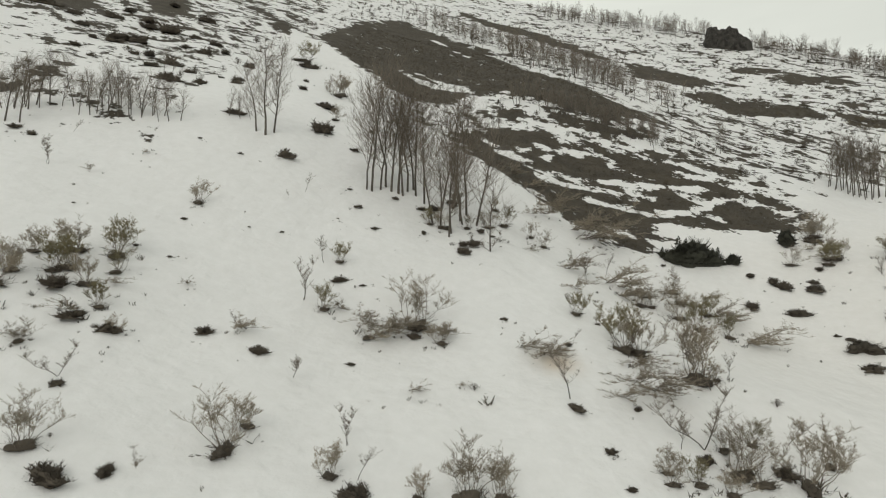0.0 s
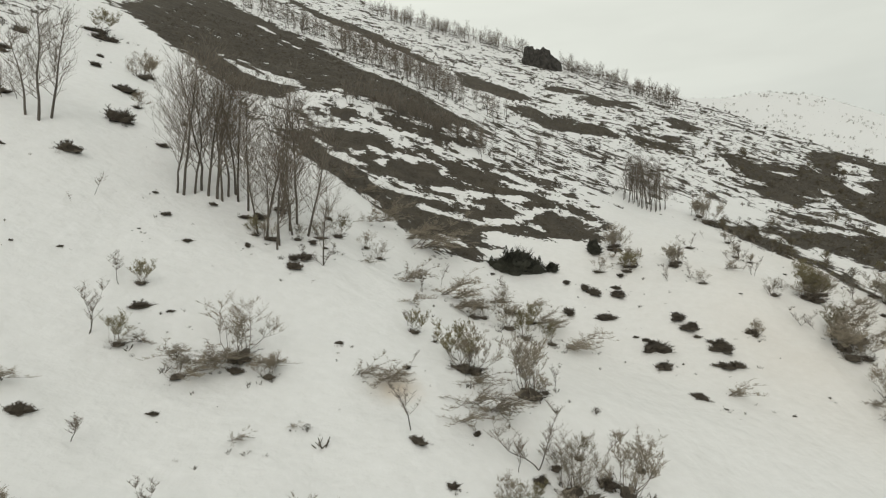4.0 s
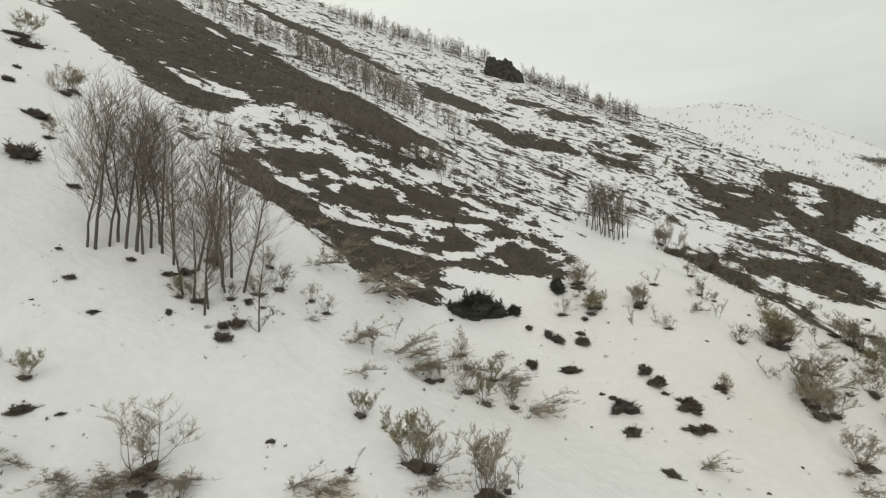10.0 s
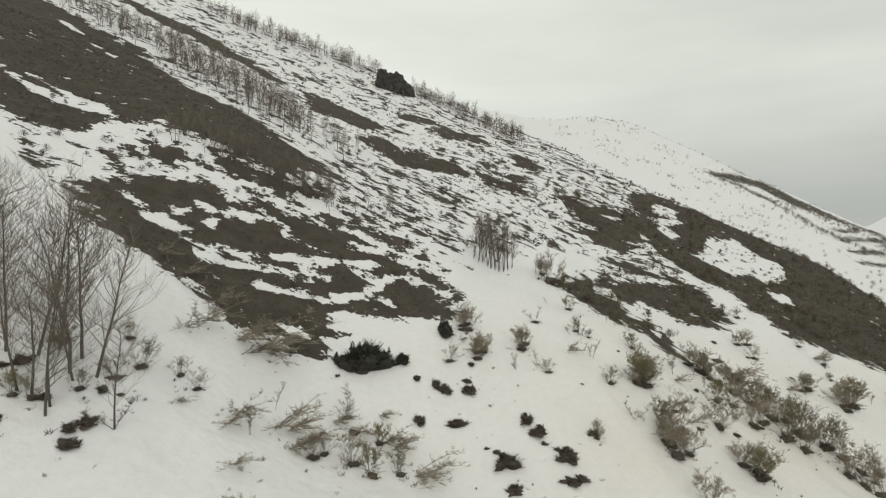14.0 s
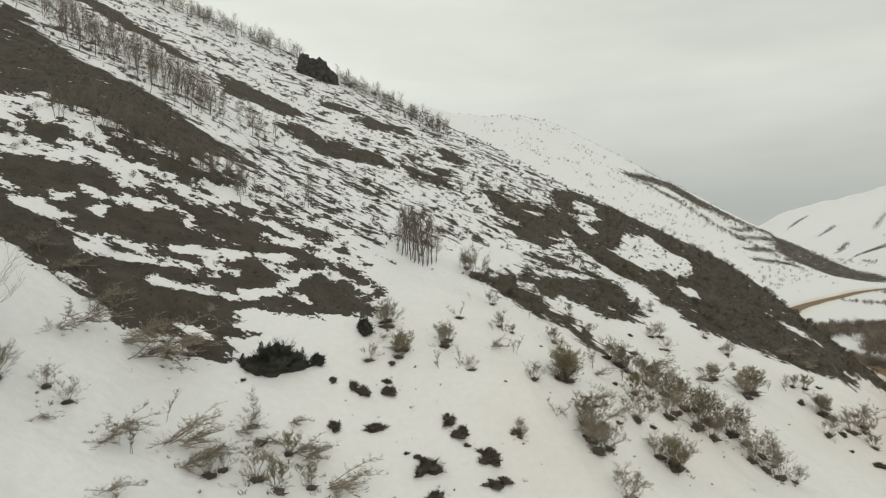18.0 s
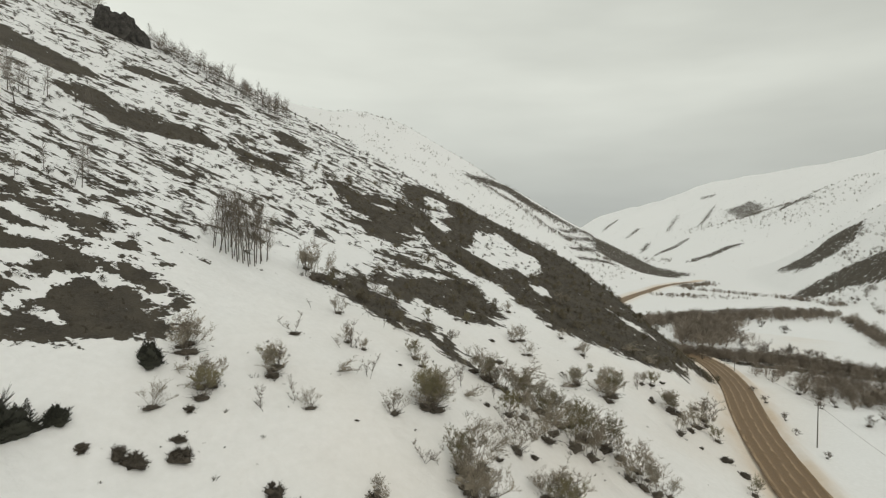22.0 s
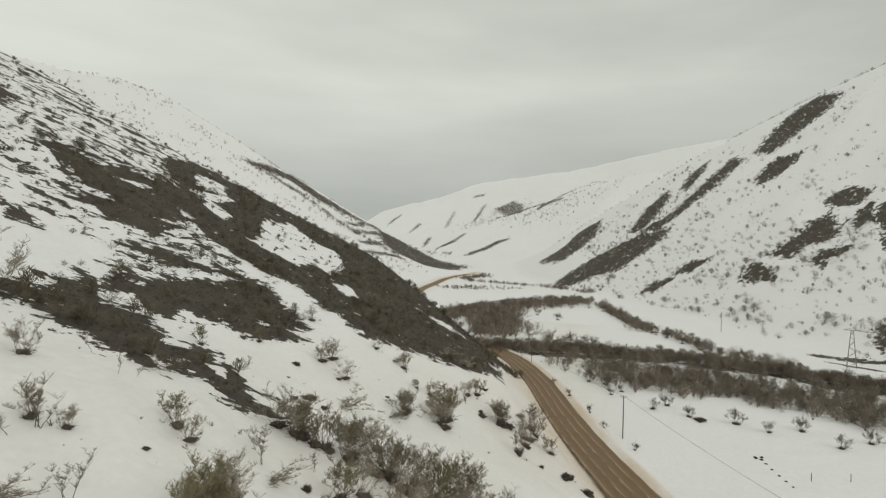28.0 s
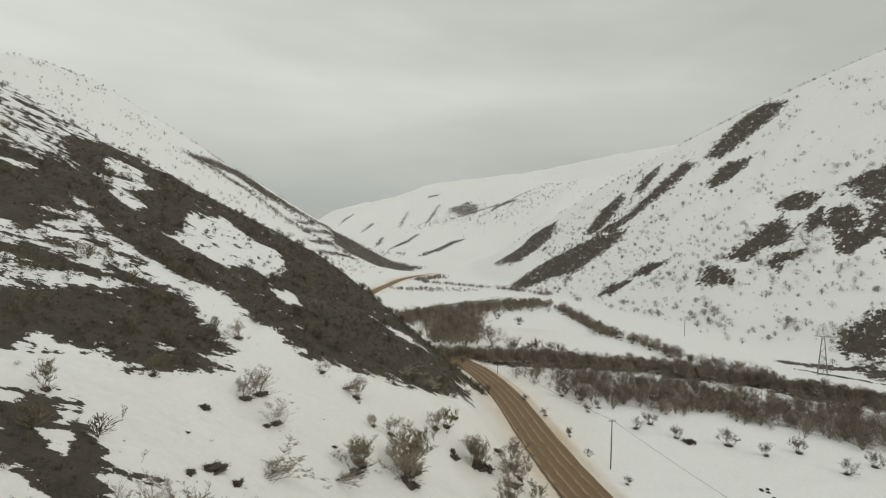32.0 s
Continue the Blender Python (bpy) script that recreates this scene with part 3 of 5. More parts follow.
CLUMPS_A = [(39.1, 49.8, 1.1), (37.3, 46.8, 1.4), (38.5, 46.7, 1.2), (31.5, 47.9, 1.2), (37.9, 55.2, 0.8), (38.4, 53.1, 1.0), (37.6, 51.4, 0.6), (32.4, 52.4, 0.6),
    (30.6, 41.6, 1.1), (43.6, 50.6, 1.3), (26.4, 58.2, 0.8), (30.4, 57.0, 1.0), (31.1, 61.7, 1.4), (34.0, 61.1, 1.7), (0.7, 39.5, 0.4), (5.2, 37.9, 0.6),
    (-6.8, 48.5, 0.5), (-10.9, 46.6, 0.4), (-14.3, 46.4, 0.1), (-13.2, 49.2, 0.6), (-14.8, 51.5, 0.3), (-10.5, 53.1, 0.8), (-3.0, 47.3, 1.0), (-7.7, 52.7, 0.7),
    (28.6, 64.2, 0.5), (-10.1, 39.6, 0.2), (37.8, 39.4, 0.4), (31.7, 39.8, 0.3), (43.4, 41.3, 0.1), (-11.8, 39.3, 0.8), (-21.6, 51.7, 1.9), (-8.7, 31.7, 0.5)]
CLUMPS_B = [(-13.8, 29.8, 0.8), (-17.2, 29.8, 0.9), (-19.8, 22.1, 0.5), (-16.4, 17.9, 1.1), (-14.9, 19.1, 0.7), (-5.7, 21.7, 1.0), (-5.5, 35.8, 1.0), (-3.0, 47.3, 1.0),
    (6.2, 27.8, 0.7), (4.8, 30.5, 0.8), (8.5, 31.7, 0.5), (31.3, 47.6, 1.2), (32.7, 51.7, 0.8), (28.8, 64.0, 0.6), (-41.1, 42.4, 0.8), (-29.3, 49.2, 0.3),
    (-25.2, 49.3, 0.4), (31.1, 61.8, 1.2), (34.0, 61.3, 1.3), (-22.6, 34.5, 0.2), (-25.1, 27.6, 1.9), (-22.6, 26.2, 1.1), (-20.7, 26.3, 0.8), (-11.6, 22.0, 0.7),
    (11.2, 28.6, 0.6), (15.3, 29.4, 1.5), (-24.8, 34.0, 0.4), (-10.9, 46.7, 0.4), (-6.8, 48.8, 0.5), (-30.6, 35.2, 0.2), (-24.4, 38.9, 0.3), (-17.7, 42.1, 0.2)]
CLUMPS_C = [(-20.0, 40.9, 0.3), (6.8, 25.7, 0.5), (63.9, 121.2, 2.1), (-65.6, 83.6, 1.6), (-76.7, 89.7, 1.6), (-76.7, 107.7, 3.1), (-41.6, 62.5, 1.1), (-38.6, 64.4, 0.7),
    (-60.1, 95.2, 1.6), (-44.4, 48.2, 0.6), (-35.7, 68.4, 1.0), (34.6, 62.5, 0.7), (36.5, 64.8, 0.9), (47.5, 56.8, 0.2), (59.0, 49.3, 0.6), (51.8, 72.0, 0.7),
    (116.0, 39.6, 1.9), (113.8, 36.6, 1.9), (115.7, 43.3, 1.0), (121.1, 46.4, 1.6), (57.6, 51.7, 1.0), (60.3, 63.6, 0.5), (72.5, 88.4, 0.8), (175.8, 9.9, 2.0),
    (85.6, 68.1, 0.8), (87.8, 67.8, 1.4), (87.9, 65.7, 0.9), (91.1, 72.3, 0.3), (99.9, 69.9, 0.8), (96.8, 74.7, 0.8), (136.1, 49.2, 1.3), (104.1, 64.3, 0.4)]
CLUMPS_D = [(125.3, 54.8, 0.8), (126.7, 50.1, 1.2), (-4.8, 51.0, 0.9), (-2.3, 49.2, 1.1), (-3.1, 48.5, 0.9), (-1.7, 52.7, 0.8), (-6.6, 53.7, 1.2), (-5.1, 56.7, 0.9),
    (-0.6, 52.6, 0.4), (19.2, 64.4, 0.6), (28.6, 63.8, 1.0), (30.5, 62.6, 1.2), (37.6, 54.5, 1.3), (37.7, 52.8, 1.3), (32.5, 50.7, 1.7), (38.8, 49.1, 1.4),
    (26.3, 58.1, 1.3), (30.2, 56.9, 1.2), (31.7, 53.2, 0.5), (18.5, 56.5, 0.7), (55.8, 49.0, 1.2), (65.2, 48.8, 1.0), (68.2, 56.7, 0.8), (123.7, 54.4, 1.1),
    (139.1, 56.8, 1.2)]
CLUMPS_E = [(-24.0, 69.9, 1.9), (-23.4, 70.4, 1.5), (-20.9, 60.0, 1.9), (-32.8, 84.9, 1.7), (-41.6, 109.8, 3.2), (-45.1, 113.3, 1.8), (-16.4, 66.1, 1.1), (-16.4, 58.7, 1.1), (-35.7, 93.5, 1.2), (-90.8, 95.8, 4.0), (-84.1, 95.3, 2.3), (-77.3, 89.5, 2.2), (-81.2, 102.6, 2.2), (-64.8, 74.0, 1.3), (-67.9, 81.3, 1.2), (-68.6, 88.0, 2.6), (-66.0, 89.2, 2.4),
    (-74.0, 104.0, 3.0), (-70.5, 105.4, 3.2), (-83.8, 111.1, 3.0), (-57.3, 77.0, 1.3), (-56.2, 79.0, 2.0), (-50.4, 76.0, 2.1), (-50.6, 72.1, 1.3), (-42.3, 63.3, 2.0),
    (-73.4, 124.5, 3.6), (-54.7, 92.6, 2.5), (-53.7, 97.8, 1.6), (-39.1, 65.1, 1.2), (-45.2, 72.7, 1.1), (-39.5, 71.0, 0.7), (-37.1, 71.2, 1.6), (-45.0, 90.3, 1.6),
    (-65.2, 106.8, 1.7), (-86.5, 131.2, 2.4), (-59.1, 103.7, 1.7), (-59.0, 70.4, 0.7), (-24.5, 70.8, 1.0), (-43.1, 42.8, 0.9), (-29.7, 56.5, 1.6)]
CLUMPS = CLUMPS_E + CLUMPS_A + CLUMPS_B + CLUMPS_C + CLUMPS_D
PRESSED_A = [(-6.5, 36.9, 1.3), (-6.7, 36.2, 1.3), (-4.2, 36.7, 1.3), (-7.2, 36.4, 1.1), (9.2, 66.9, 2.6), (4.1, 65.0, 1.2), (10.9, 54.4, 2.3), (12.0, 52.2, 1.7),
    (21.5, 55.7, 2.2), (23.3, 51.8, 2.6), (2.0, 36.5, 1.2), (9.1, 34.5, 1.8), (22.4, 55.1, 1.7), (34.0, 42.4, 1.4), (47.4, 40.5, 1.4), (46.6, 39.0, 1.4),
    (7.0, 48.1, 1.3), (17.4, 57.8, 1.7), (4.1, 36.8, 1.0), (3.8, 54.3, 1.0), (7.8, 54.6, 1.5), (10.1, 34.1, 1.8), (-8.1, 35.1, 1.3), (-23.1, 26.7, 0.9),
    (-23.4, 23.9, 0.6), (-20.3, 32.9, 0.4), (-33.2, 39.8, 0.5), (-31.7, 44.7, 0.5), (3.3, 36.2, 1.3), (-1.7, 31.4, 0.4), (-4.5, 30.0, 0.7), (7.8, 32.6, 1.4)]
PRESSED_B = [(-15.6, 31.5, 1.2), (-11.0, 36.7, 1.0), (-22.9, 30.0, 0.7), (10.6, 65.9, 3.8), (6.9, 52.7, 1.4), (12.3, 54.8, 2.0), (19.5, 56.9, 1.4), (14.9, 54.9, 1.7),
    (5.5, 67.3, 2.8), (7.4, 72.3, 2.1), (22.5, 59.1, 1.2), (50.9, 63.4, 1.4), (66.3, 58.5, 1.5), (91.6, 65.4, 2.2), (59.4, 52.9, 1.0), (81.5, 60.7, 2.3),
    (98.6, 61.8, 1.9), (38.6, 67.0, 1.2), (37.5, 69.5, 0.8), (59.3, 50.4, 1.5), (148.4, 63.3, 2.8), (145.7, 68.3, 2.8), (124.1, 71.0, 2.4)]
PRESSED_C = [(12.5, 66.8, 2.2), (10.9, 69.3, 2.2), (4.5, 76.1, 1.7), (1.7, 78.2, 1.8),
    (10.3, 37.7, 1.7), (10.5, 34.3, 1.6), (-8.8, 36.3, 1.2), (-3.3, 36.8, 1.2)]
PRESSED = PRESSED_A + PRESSED_B + PRESSED_C
BROOMS_A = [(-5.3, 37.0, 4.5), (-11.6, 22.0, 2.5), (-11.9, 36.0, 2.0), (-0.8, 23.1, 3.0), (0.7, 23.5, 1.9), (-2.9, 22.3, 1.3), (9.2, 38.6, 3.6), (12.6, 28.0, 2.9),
    (16.3, 28.9, 3.5), (-26.1, 28.6, 2.2), (-18.1, 18.6, 2.0), (-6.9, 22.3, 1.7), (8.9, 26.6, 1.5), (-24.7, 32.0, 2.8), (-24.6, 41.1, 1.9), (39.4, 71.4, 3.6),
    (37.8, 65.5, 2.9), (-8.4, 34.7, 2.1), (-3.5, 35.4, 1.9), (-11.5, 23.9, 1.5), (-12.4, 41.0, 1.6), (53.6, 48.7, 4.7), (56.8, 55.6, 4.1), (45.2, 66.3, 2.6),
    (10.1, 38.5, 3.2), (13.6, 36.8, 4.0), (15.0, 37.5, 1.6), (6.4, 43.0, 1.9), (7.9, 42.1, 0.8), (16.9, 51.6, 3.0), (18.4, 50.6, 2.5), (13.4, 51.4, 2.5)]
BROOMS_B = [(40.1, 72.5, 3.1), (44.3, 50.9, 1.4), (76.7, 49.4, 5.3), (74.6, 51.4, 3.8), (72.3, 54.2, 3.4), (56.9, 55.7, 4.1), (51.5, 46.4, 4.0), (78.3, 47.9, 4.5),
    (82.0, 44.5, 3.7), (85.8, 40.6, 2.6), (62.4, 44.2, 4.3), (109.7, 57.6, 4.6), (78.4, 63.0, 2.6), (62.5, 43.6, 3.7), (125.6, 51.3, 4.3), (116.1, 46.9, 3.9),
    (86.2, 43.5, 2.3), (46.1, 66.6, 2.3), (43.5, 50.0, 1.8), (56.2, 56.3, 4.1), (44.7, 65.4, 3.3), (76.2, 60.6, 3.9), (101.6, 61.1, 3.3), (109.3, 57.3, 5.0),
    (71.5, 50.6, 3.7), (82.5, 42.9, 4.1), (125.5, 50.7, 4.5), (54.3, 49.3, 1.4), (51.8, 56.3, 2.6), (44.8, 59.9, 1.7), (107.0, 34.1, 3.0), (132.4, 46.6, 4.6)]
BROOMS_C = [(39.4, 72.3, 2.6), (38.3, 66.5, 2.2), (68.4, 89.5, 5.6), (69.0, 92.8, 3.7), (122.8, 68.4, 3.0), (103.9, 61.1, 3.5), (106.6, 56.5, 4.2), (105.4, 73.7, 3.8),
    (97.1, 80.6, 1.9), (127.0, 51.4, 3.6), (129.6, 58.2, 3.0), (125.4, 46.4, 4.7), (116.4, 63.8, 1.8), (116.9, 61.7, 2.5), (125.4, 74.7, 2.3), (85.1, 80.2, 2.1),
    (118.4, 84.5, 3.1), (150.0, 86.6, 3.9), (64.0, 63.6, 2.1), (58.9, 58.2, 3.2), (59.8, 57.5, 2.9), (75.5, 63.9, 3.5), (76.1, 61.7, 4.0), (77.0, 59.8, 3.5),
    (77.8, 57.8, 4.1), (78.4, 55.6, 4.1), (78.9, 52.9, 4.6), (81.6, 50.9, 4.8), (85.5, 48.9, 3.7), (69.8, 54.8, 3.4), (84.7, 57.8, 3.4), (103.9, 61.7, 2.5)]
BROOMS_D = [(107.1, 57.4, 2.5), (132.9, 57.1, 3.1), (130.4, 52.1, 3.2), (129.0, 45.5, 3.1), (124.4, 42.5, 2.9), (63.1, 77.7, 2.7), (58.3, 67.6, 1.5), (57.6, 69.5, 2.2),
    (64.7, 65.3, 2.2), (102.9, 74.1, 3.4), (101.6, 69.7, 3.3), (-6.5, 50.7, 1.7), (-5.4, 50.8, 1.7), (-3.0, 52.3, 1.6), (-1.1, 54.2, 2.3), (0.6, 56.5, 2.3),
    (3.5, 57.4, 1.9), (4.8, 56.3, 1.9), (-4.7, 56.4, 1.7), (-0.4, 59.4, 1.9), (-27.6, 27.4, 1.8), (-28.2, 29.4, 1.6), (-25.8, 29.2, 2.1), (-23.9, 28.6, 1.8),
    (-23.1, 23.4, 1.3), (-22.2, 27.5, 1.4), (-20.3, 26.4, 1.2), (12.4, 29.6, 1.7), (13.6, 27.9, 2.3), (14.4, 30.9, 1.6), (18.4, 30.8, 1.8), (8.8, 27.2, 1.4)]
BROOMS_E = [(10.3, 26.9, 1.7), (11.7, 26.6, 1.6), (39.2, 66.4, 2.6), (34.0, 65.9, 2.6), (20.9, 55.5, 2.3), (14.6, 52.3, 2.2), (18.5, 58.4, 2.1), (21.4, 51.4, 2.1)]
BROOMS_F = [(-28.2, 88.9, 4.3), (-28.4, 92.4, 4.0), (-20.9, 65.3, 2.0), (-43.7, 113.9, 5.2), (-26.6, 31.0, 2.4), (-27.4, 25.8, 2.6), (-23.6, 30.6, 1.8), (79.5, 54.5, 4), (82.7, 52.9, 4.4), (82, 50.4, 4.8), (84.9, 48.7, 4.8), (85.9, 47, 4.4), (86.2, 45.1, 4), (79.4, 58.1, 3.7), (52, 48, 2.8),
    (53.5, 46.4, 3), (60.8, 45.1, 3), (61.7, 43.6, 3.6), (83.1, 41.3, 3.8), (56.8, 56.3, 3.4), (110.1, 57, 4.4), (52.1, 47.6, 4.2), (75.9, 62.1, 4),
    (49.9, 41, 3.8), (52.9, 49.5, 3.6), (57.9, 57, 3.6), (63.5, 49.9, 4)]
BROOMS = BROOMS_A + BROOMS_B + BROOMS_C + BROOMS_D + BROOMS_E + BROOMS_F
SAPLINGS_A = [(-11.2, 28.8, 2.5), (-20.2, 22.5, 1.7), (-6.7, 24.4, 1.9), (-5.7, 22.6, 2.1), (4.6, 31.4, 3.6), (13.9, 38.1, 3.3), (11.3, 29.4, 3.5), (-13.5, 36.4, 3.2),
    (-13.5, 40.5, 2.7), (10.1, 29.1, 1.8), (6.1, 44.0, 2.1), (-0.7, 49.1, 2.4), (-35.7, 38.4, 2.0), (-18.1, 48.1, 1.9), (-19.0, 46.5, 0.8), (16.8, 32.0, 2.5),
    (-14.1, 19.7, 1.0), (16.3, 38.7, 1.9), (-38.8, 44.4, 1.3), (-15.7, 31.0, 1.4), (51.3, 55.9, 2.5), (44.0, 61.2, 1.2), (41.3, 62.1, 1.9), (5.6, 38.4, 1.2),
    (9.3, 37.8, 2.4), (54.2, 46.8, 2.8), (66.2, 52.1, 3.3), (8.5, 52.1, 2.2), (19.1, 59.4, 3.0), (11.4, 57.2, 2.2), (-1.5, 45.8, 0.5), (50.2, 51.0, 2.4)]
SAPLINGS_B = [(75.6, 60.3, 3.1), (75.1, 61.5, 3.5), (2.5, 75.8, 2.9), (3.7, 73.6, 2.9), (5.1, 72.5, 2.5), (6.5, 70.9, 2.2), (-0.4, 76.4, 2.2), (7.9, 70.1, 1.9),
    (55.2, 68.0, 2.1), (57.2, 68.2, 2.2), (53.5, 61.9, 1.9), (68.5, 77.4, 2.3), (66.8, 72.7, 1.7), (67.9, 72.0, 1.5), (68.8, 61.5, 1.9), (71.4, 57.8, 1.9),
    (106.6, 61.7, 2.5), (44.3, 61.4, 2.1), (41.3, 61.7, 1.7), (51.9, 72.2, 2.5), (57.1, 68.4, 2.9), (52.6, 62.5, 1.0), (53.6, 61.5, 2.3), (51.4, 50.5, 1.9),
    (65.3, 52.1, 2.3), (67.3, 59.9, 2.8), (59.1, 78.4, 1.6), (65.8, 80.5, 2.2), (102.1, 62.4, 2.9), (124.7, 57.4, 3.4), (45.7, 66.2, 2.3), (50.1, 51.1, 1.7)]
SAPLINGS_C = [(119.9, 61.8, 1.9), (117.8, 57.7, 2.9), (131.8, 53.2, 1.7), (86.9, 75.0, 1.3), (83.1, 70.1, 1.2), (82.1, 67.1, 1.1)]
SAPLINGS = SAPLINGS_A + SAPLINGS_B + SAPLINGS_C
FAR_SIDE = [(1463.0, 291.0), (1348.0, 201.0), (1100.0, 115.0), (1172.0, 74.0), (1148.0, -4.0)]
BAND = [(701.0, 508.0), (722.0, 483.0), (714.0, 443.0), (709.0, 410.0), (704.0, 378.0), (700.0, 344.0), (698.0, 311.0), (702.0, 282.0)]
OUTCROP = (86.0, 219.7)
SPILT = (4.2, 35.5)


def within(x, y, outline, pad):
    """Metres inside an outline (outside it: minus), for the places in reach of it, and which places these are."""
    p = np.array(outline, float)
    reach = (x > p[:, 0].min() - pad) & (x < p[:, 0].max() + pad) & (y > p[:, 1].min() - pad) & (y < p[:, 1].max() + pad)
    px, py = x[reach], y[reach]
    gap, inside = np.full(px.shape, 1e9), np.zeros(px.shape, bool)
    for (ax, ay), (bx, by) in zip(p, np.roll(p, -1, 0)):
        dx, dy = bx - ax, by - ay
        s = np.clip(((px - ax) * dx + (py - ay) * dy) / (dx * dx + dy * dy + 1e-9), 0, 1)
        gap = np.minimum(gap, np.hypot(px - ax - s * dx, py - ay - s * dy))
        inside ^= ((ay > py) != (by > py)) & (px < (bx - ax) * (py - ay) / (by - ay + 1e-12) + ax)
    return np.where(inside, gap, -gap), reach


def bare_field(x, y, z=None):
    """How open the ground is: below zero snow, above zero earth."""
    b = np.full(x.shape, -3.2)
    on_hill = (x > -140) & (x < 300) & (y > 15) & (y < 330)
    z = height(x, y) if z is None else z
    high = np.clip((z - 31) / 12, 0, 1)
    b = np.where(on_hill, -3.2 + 2.7 * high + 0.2 * np.clip((x - 60) / 60, 0, 1) * high - 0.15 * np.clip((-20 - x) / 20, 0, 1) * high, b)
    b = np.where((x > 1000) & (z > 45), -1.6, np.where((x > 320) & (z > 25), -1.75, b))
    for px, py, ux, uy, vx, vy in BARE:
        det = ux * vy - uy * vx
        s = ((x - px) * vy - (y - py) * vx) / det
        t = ((y - py) * ux - (x - px) * uy) / det
        r = np.sqrt(s * s + t * t)
        b = np.maximum(b, np.clip(2.0 - 2.1 * r, -3.2, 1.2 if px < 280 else 0.7))
    for outline in HEATH_PATCH:
        d, reach = within(x, y, outline, 6.5)
        b[reach] = np.maximum(b[reach], np.clip(0.3 + 0.55 * d, -3.2, 1.5))
    for outline in FAR_PATCH:
        span = max(p[0] for p in outline) - min(p[0] for p in outline) + max(p[1] for p in outline) - min(p[1] for p in outline)
        soft = 0.03 * span + 2
        d, reach = within(x, y, outline, 2 * soft)
        far = outline[0][0] > 1000
        b[reach] = np.maximum(b[reach], np.clip((-0.2 if far else 0.5) + 1.3 * d / soft, -3.2, 0.5 if far else 1.15))
    for outline in MIXED_PATCH:
        d, reach = within(x, y, outline, 8)
        b[reach] = np.maximum(b[reach], np.clip(-0.55 + 0.15 * d, -3.2, -0.15))
    for outline in SNOW_LANE:
        d, reach = within(x, y, outline, 2)
        span = max(p[0] for p in outline) - min(p[0] for p in outline) + max(p[1] for p in outline) - min(p[1] for p in outline)
        b[reach] = np.minimum(b[reach], np.clip(-0.15 - 1.15 * d, -3.2 if span > 70 else -0.95, 9.0))
    return b


def dust_field(x, y):
    d, _ = road_near(x, y)
    near = np.exp(-np.maximum(np.abs(d) - 4.6, 0) / 2.6) * 1.0
    lower = 0.26 * np.clip((x - 5) / 40, 0, 1) * np.clip((95 - y) / 50, 0, 1) * np.clip((y - 24) / 22, 0, 1) * (x < 330)
    spilt = 0.9 * np.exp(-((x - SPILT[0]) ** 2 + (y - SPILT[1]) ** 2) / 1.6)
    return np.clip(near + lower + spilt + 0.03, 0, 1)


def steps(marks):
    """A run of coordinates from (start, step) marks, each step growing evenly to the next."""
    out = [marks[0][0]]
    for (a, s), (b, e) in zip(marks, marks[1:]):
        while out[-1] < b:
            out.append(out[-1] + s + (e - s) * min(1, max(0, (out[-1] - a) / (b - a))))
    return np.array(out)


def grid_mesh(name, xs, ys, z_of):
    gx, gy = np.meshgrid(xs, ys)
    gz = z_of(gx, gy)
    me = bpy.data.meshes.new(name)
    nx, ny = len(xs), len(ys)
    me.vertices.add(nx * ny)
    me.vertices.foreach_set("co", np.stack([gx, gy, gz], -1).astype(np.float32).ravel())
    i = (np.arange(ny - 1)[:, None] * nx + np.arange(nx - 1)).ravel()
    quads = np.stack([i, i + 1, i + nx + 1, i + nx], -1).astype(np.int32)
    me.loops.add(quads.size)
    me.loops.foreach_set("vertex_index", quads.ravel())
    me.polygons.add(len(quads))
    me.polygons.foreach_set("loop_start", np.arange(0, quads.size, 4, dtype=np.int32))
    me.polygons.foreach_set("loop_total", np.full(len(quads), 4, np.int32))
    me.polygons.foreach_set("use_smooth", np.ones(len(quads), bool))
    me.update(calc_edges=True)
    return me, gx, gy


def build_ground():
    xs = steps([(-3000, 300), (-500, 60), (-110, 3), (-60, 0.8), (235, 0.8), (300, 1.4), (430, 2.2), (1000, 7), (2000, 40), (4800, 120)])
    ys = steps([(-2500, 200), (-500, 14), (-360, 5), (-130, 2.4), (10, 1.6), (30, 0.75), (170, 0.8), (290, 1.6), (420, 5), (900, 9), (1500, 50), (4800, 160)])
    me, gx, gy = grid_mesh("ground", xs, ys, height)
    me.vertices.foreach_get("co", co := np.empty(gx.size * 3, np.float32))
    level = co.reshape(-1, 3)[:, 2].reshape(gx.shape)
    for label, field in (("bare", bare_field(gx, gy, level)), ("dust", dust_field(gx, gy))):
        a = me.attributes.new(label, "FLOAT", "POINT")
        a.data.foreach_set("value", field.astype(np.float32).ravel())
    me.materials.append(GROUND)
    return tagged(new("ground", me), "snow covered hillside and valley floor with strips of bare dark heath", "ground", kind="structure")


build_ground()


# ---- more materials ----
def plant_material(name, dark, light, rough=0.85):
    m, n, k, out = material(name, rough)
    info = n.new("ShaderNodeObjectInfo")
    co = n.new("ShaderNodeTexCoord").outputs["Object"]
    grain = noise_at(n, k, co, 3.0, 4)
    f = maths(n, k, "MULTIPLY_ADD", info.outputs["Random"], 0.5, maths(n, k, "MULTIPLY_ADD", grain, 0.9, -0.2))
    k.new(mixed(n, k, f, dark, light), out.inputs["Base Color"])
    return m


